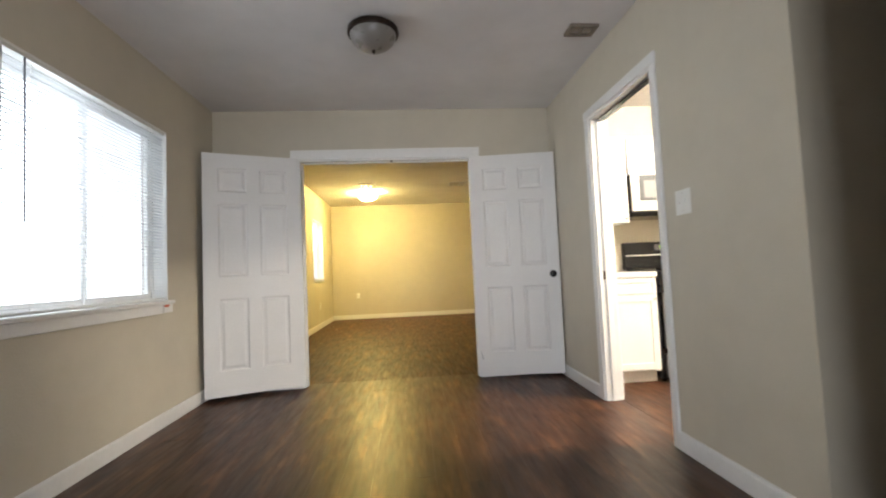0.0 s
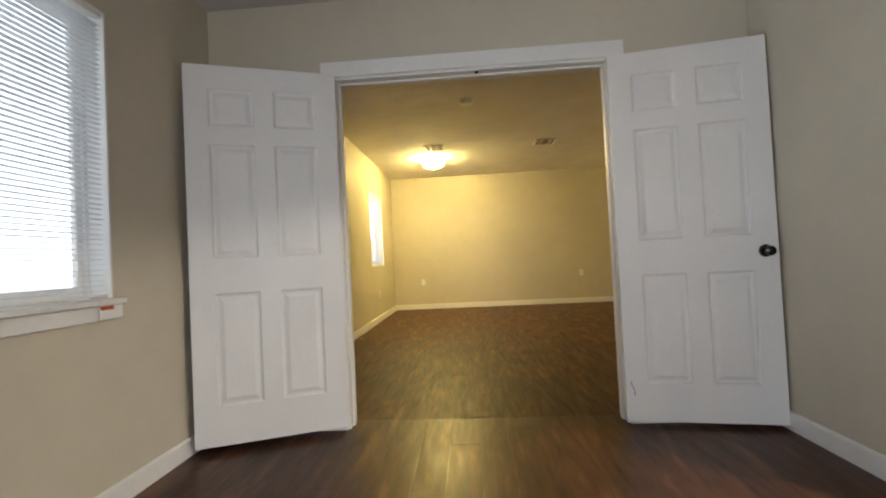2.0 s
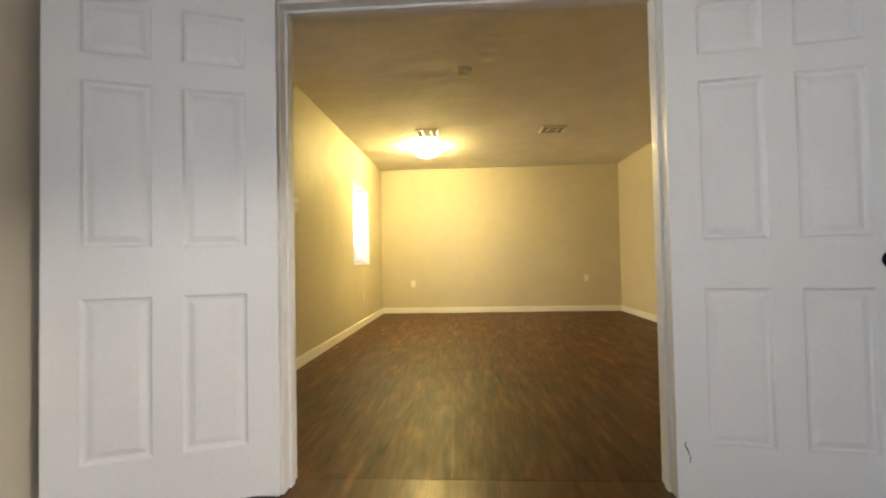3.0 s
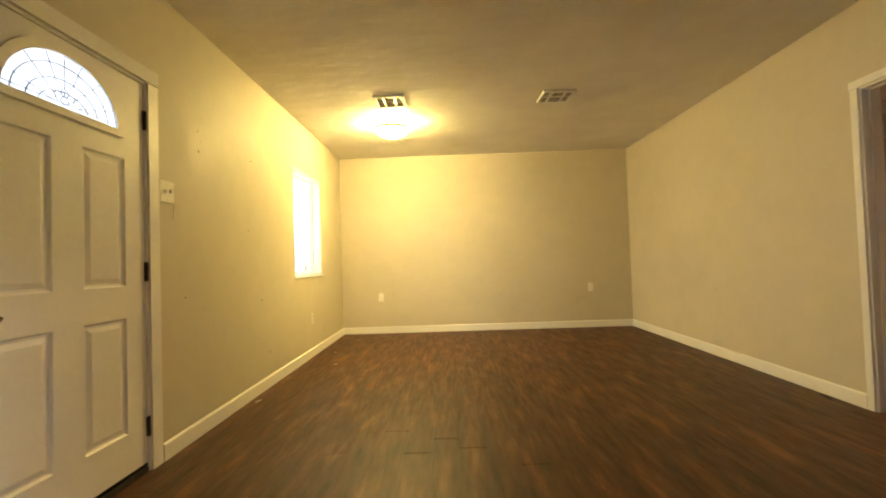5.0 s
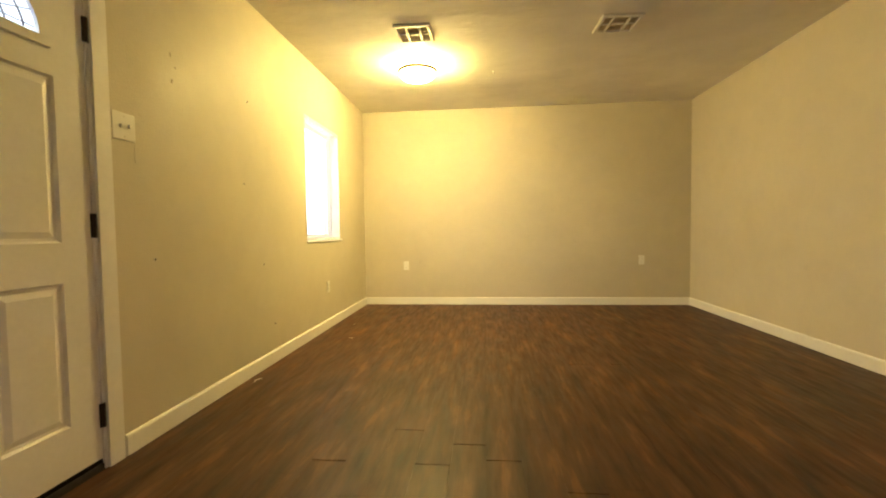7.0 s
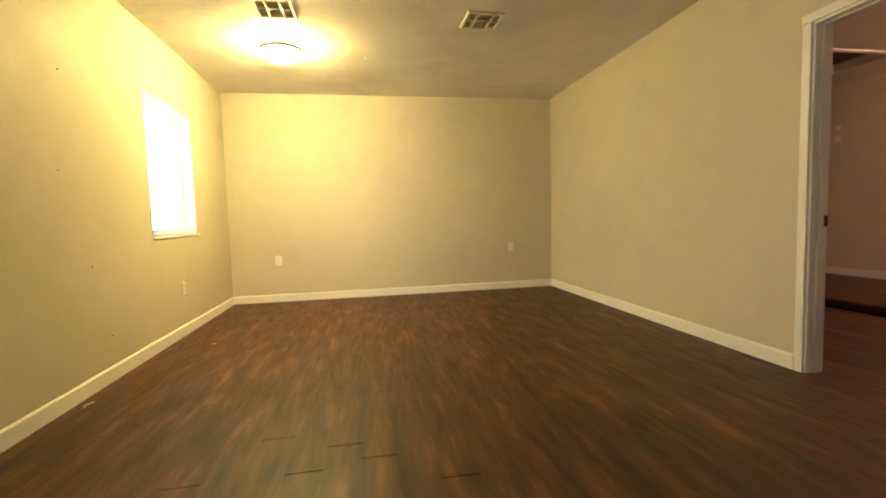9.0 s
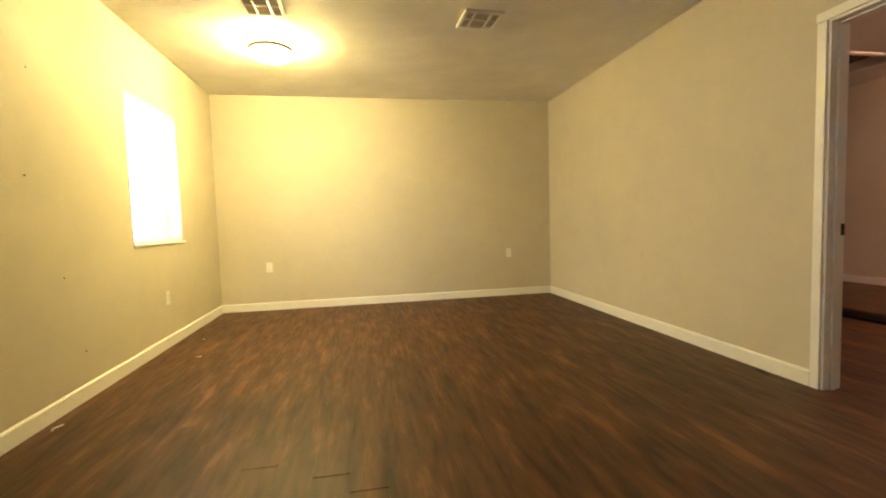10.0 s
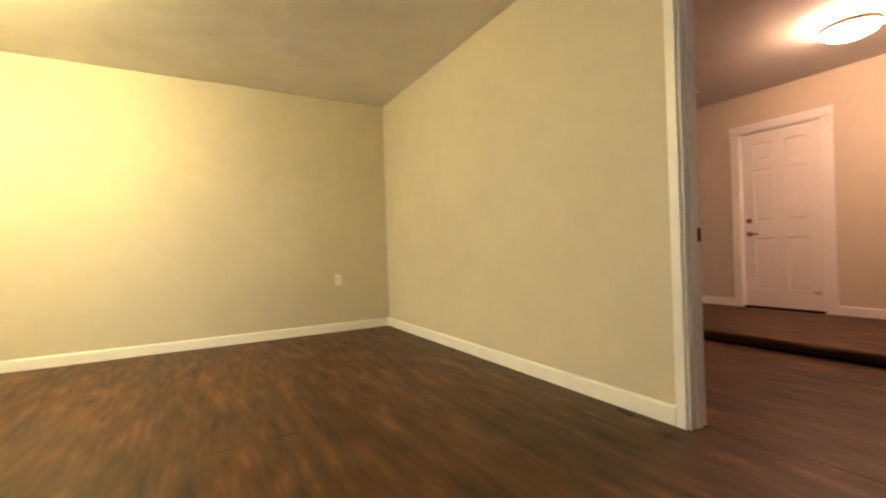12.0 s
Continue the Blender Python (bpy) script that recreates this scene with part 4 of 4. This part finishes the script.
part("display", boxes((RX0 + 0.29, RX0 + 0.47, KB - 0.078, KB - 0.074, 1.10, 1.16)), DARKGLASS, bg)
part("trim_strip", boxes((RX0 + 0.01, RX1 - 0.01, KB - 0.080, KB - 0.073, 1.055, 1.065)), STEEL, bg)
for k in range(4):
    part("clock_digit", boxes((RX0 + 0.345 + 0.018 * k, RX0 + 0.357 + 0.018 * k, KB - 0.0795, KB - 0.0782, 1.125, 1.145)), GREEN, bg, "green clock digit")
part("control_panel", boxes((RX0, RX1, KY - 0.035, KY, 0.80, 0.897), bevel=0.008), BLACK, stove, "black knob panel")
for k in range(5):
    part("burner_knob", lathe(bmesh.new(), [(0.022, 0), (0.021, -0.022), (0.016, -0.028)], (RX0 + 0.11 + 0.135 * k, KY - 0.035, 0.85), "y", 18), BLACK, stove, "black burner knob", True)
od = part("oven_door", boxes((RX0 + 0.032, RX1 - 0.004, KY - 0.04, KY - 0.001, 0.275, 0.735), bevel=0.006), STEEL, stove, "stainless oven door")
part("door_top_band", boxes((RX0 + 0.004, RX1 - 0.004, KY - 0.04, KY - 0.001, 0.737, 0.795), bevel=0.005), BLACK, stove, "black band over the oven door")
part("oven_window", boxes((RX0 + 0.13, RX1 - 0.12, KY - 0.0435, KY - 0.039, 0.51, 0.715), bevel=0.002), DARKGLASS, od, "dark oven window")
part("paper_tag", boxes((RX0 + 0.125, RX1 - 0.22, KY - 0.046, KY - 0.0437, 0.40, 0.52)), PAPER, od, "white paper tag with red print")
part("tag_print", boxes((RX0 + 0.145, RX1 - 0.30, KY - 0.0472, KY - 0.0461, 0.475, 0.482), (RX0 + 0.145, RX1 - 0.26, KY - 0.0472, KY - 0.0461, 0.445, 0.449)), ORANGE, od)
bm = rod(bmesh.new(), (RX0 + 0.05, KY - 0.085, 0.765), (RX1 - 0.05, KY - 0.085, 0.765), 0.012, 12)
for x in (RX0 + 0.08, RX1 - 0.08):
    rod(bm, (x, KY - 0.085, 0.765), (x, KY - 0.038, 0.765), 0.009, 8)
part("oven_handle", bm, BLACK, stove, "black bar handle")
wd = part("warming_drawer", boxes((RX0 + 0.032, RX1 - 0.004, KY - 0.035, KY - 0.001, 0.045, 0.235), bevel=0.005), STEEL, stove, "stainless drawer front")
part("drawer_handle", rod(bmesh.new(), (RX0 + 0.08, KY - 0.05, 0.205), (RX1 - 0.08, KY - 0.05, 0.205), 0.012, 10), BLACK, wd, "black drawer handle")

MX0, MX1, MF = 2.236, 2.996, KB - 0.385  # microwave, west, east and front
mw = thing("microwave", "steel over-range microwave with a grey window", "microwave", (0, 0, 0))
part("body", boxes((MX0 + 0.002, MX1 - 0.002, MF + 0.03, KB - 0.003, 1.415, 1.778), bevel=0.006), BLACK, mw)
md = part("door", boxes((MX0 + 0.004, MX1 - 0.19, MF, MF + 0.029, 1.442, 1.776), bevel=0.006), STEEL, mw, "pale steel microwave door")
part("door_window", boxes((MX0 + 0.072, MX1 - 0.235, MF - 0.004, MF + 0.001, 1.535, 1.765), bevel=0.002), MIDGLASS, md, "dark grey window border")
part("window_mesh", boxes((MX0 + 0.115, MX1 - 0.275, MF - 0.0065, MF - 0.0045, 1.56, 1.715)), GREYGLASS, md, "grey window mesh")
part("control_strip", boxes((MX1 - 0.186, MX1 - 0.004, MF, MF + 0.029, 1.442, 1.776), bevel=0.004), BLACK, mw)
part("handle", rod(bmesh.new(), (MX1 - 0.21, MF - 0.035, 1.50), (MX1 - 0.21, MF - 0.035, 1.74), 0.010, 10), STEEL, mw)
part("lower_trim", boxes((MX0 + 0.004, MX1 - 0.004, MF + 0.006, MF + 0.029, 1.418, 1.439), bevel=0.003), BLACK, mw, "black trim under the door")
part("vent_grille", boxes((MX0 + 0.02, MX1 - 0.02, MF + 0.04, KB - 0.03, 1.398, 1.414)), BLACK, mw)

wc = thing("wall_cabinet", "white shaker wall cabinet beside the microwave", "cabinet", (0, 0, 0), 0, "wall cabinets")
part("body", boxes((XE + 0.127, 2.23, KB - 0.32, KB - 0.002, 1.35, 2.13)), CABINET, wc)
shaker("door", XE + 0.14, 2.224, 1.355, 2.125, KB - 0.32, wc)
part("knob", lathe(bmesh.new(), [(0.006, 0), (0.006, -0.014), (0.013, -0.018), (0.004, -0.028)], (2.195, KB - 0.34, 1.39), "y", 14), NICKEL, wc, "nickel knob", True)
wc2 = thing("wall_cabinet", "short white wall cabinet over the microwave", "cabinet", (0, 0, 0), 0, "wall cabinets")
part("body", boxes((MX0, MX1, KB - 0.32, KB - 0.002, 1.784, 2.13)), CABINET, wc2)
for a, b in ((MX0 + 0.004, (MX0 + MX1) / 2 - 0.002), ((MX0 + MX1) / 2 + 0.002, MX1 - 0.004)):
    shaker("door", a, b, 1.788, 2.125, KB - 0.32, wc2)
    xk = b - 0.03 if a < 2.4 else a + 0.03
    part("knob", lathe(bmesh.new(), [(0.006, 0), (0.006, -0.014), (0.013, -0.018), (0.004, -0.028)], (xk, KB - 0.34, 1.82), "y", 14), NICKEL, wc2, "nickel knob", True)

# ---- floor planks ----
PW, PL, GAP = 0.152, 0.914, 0.0007
cuts = {}


def plank_mesh(length, width, material):
    key = (round(length, 3), round(width, 3), material.name)
    if key not in cuts:
        cuts[key] = mesh_of("plank", boxes((0, key[1] - GAP, 0, key[0] - GAP, -0.006, 0)), material)
    return cuts[key]


def plank_runs(x0, x1, y0, y1, seed, ripped=PW, joints={}):
    """Rows of planks along y; ripped: the first row's width; joints: rows that end with an open gap at a known y."""
    rng = random.Random(seed)
    x, row = x0, 0
    while x < x1 - 0.01:
        w = min(PW if row else ripped, x1 - x)
        y = y0 - rng.choice((0.0, 0.3, 0.6, 0.15, 0.45)) - rng.uniform(0, 0.12)
        open_at = joints.get(row)
        if open_at:
            y = open_at - PL * math.ceil((open_at - y0) / PL)
        while y < y1 - 0.01:
            a, b = max(y, y0), min(y + PL, y1)
            if b - a > 0.02:
                gap = 0.0055 if open_at and abs(b - open_at) < 0.01 else 0.003 if rng.random() < 0.07 else 0.0
                yield round(x, 4), w, a, round(b - a, 3) - gap, rng
            y += PL
        x += w
        row += 1


def lay_singles(parent, x0, x1, y0, y1, seed, material, ripped=PW, joints={}):
    for x, w, y, length, rng in plank_runs(x0, x1, y0, y1, seed, ripped, joints):
        o = new("plank", plank_mesh(length, w, material))
        o.parent = parent
        o.location = (x, y, rng.uniform(-0.00025, 0.0))


def lay_joined(name, parent, x0, x1, y0, y1, z, seed):
    bm = bmesh.new()
    for x, w, y, length, rng in plank_runs(x0, x1, y0, y1, seed):
        box(bm, x, x + w - GAP, y, y + length - GAP, z - 0.006, z + rng.uniform(-0.00025, 0))
    ob = part(name, bm, PLANKS, parent)
    ob["kind"] = "stuff"
    return ob


lay_singles(FLOOR_L, LW, LE + 0.12, YL + 0.003, YN, 5, PLANK_DULL, 0.092, {6: 6.513, 8: 6.82, 9: 6.51, 10: 6.69, 11: 6.56, 13: 6.35})
lay_singles(FLOOR_D, XW, XE + 0.12, 0.2, YL, 7, PLANK)
lay_joined("planks", FLOOR_D, XW, XE + 0.12, YS, 0.198, 0.0, 8)
lay_joined("planks", FLOOR_D, XE + 0.122, XK, YS, YD, 0.0, 9)
lay_joined("planks", FLOOR_B, LE + 0.122, STEP_X - 0.012, YL, YN, 0.0, 10)
lay_joined("deck_planks", step, STEP_X, XB, YL, YN, STEP_Z, 11)
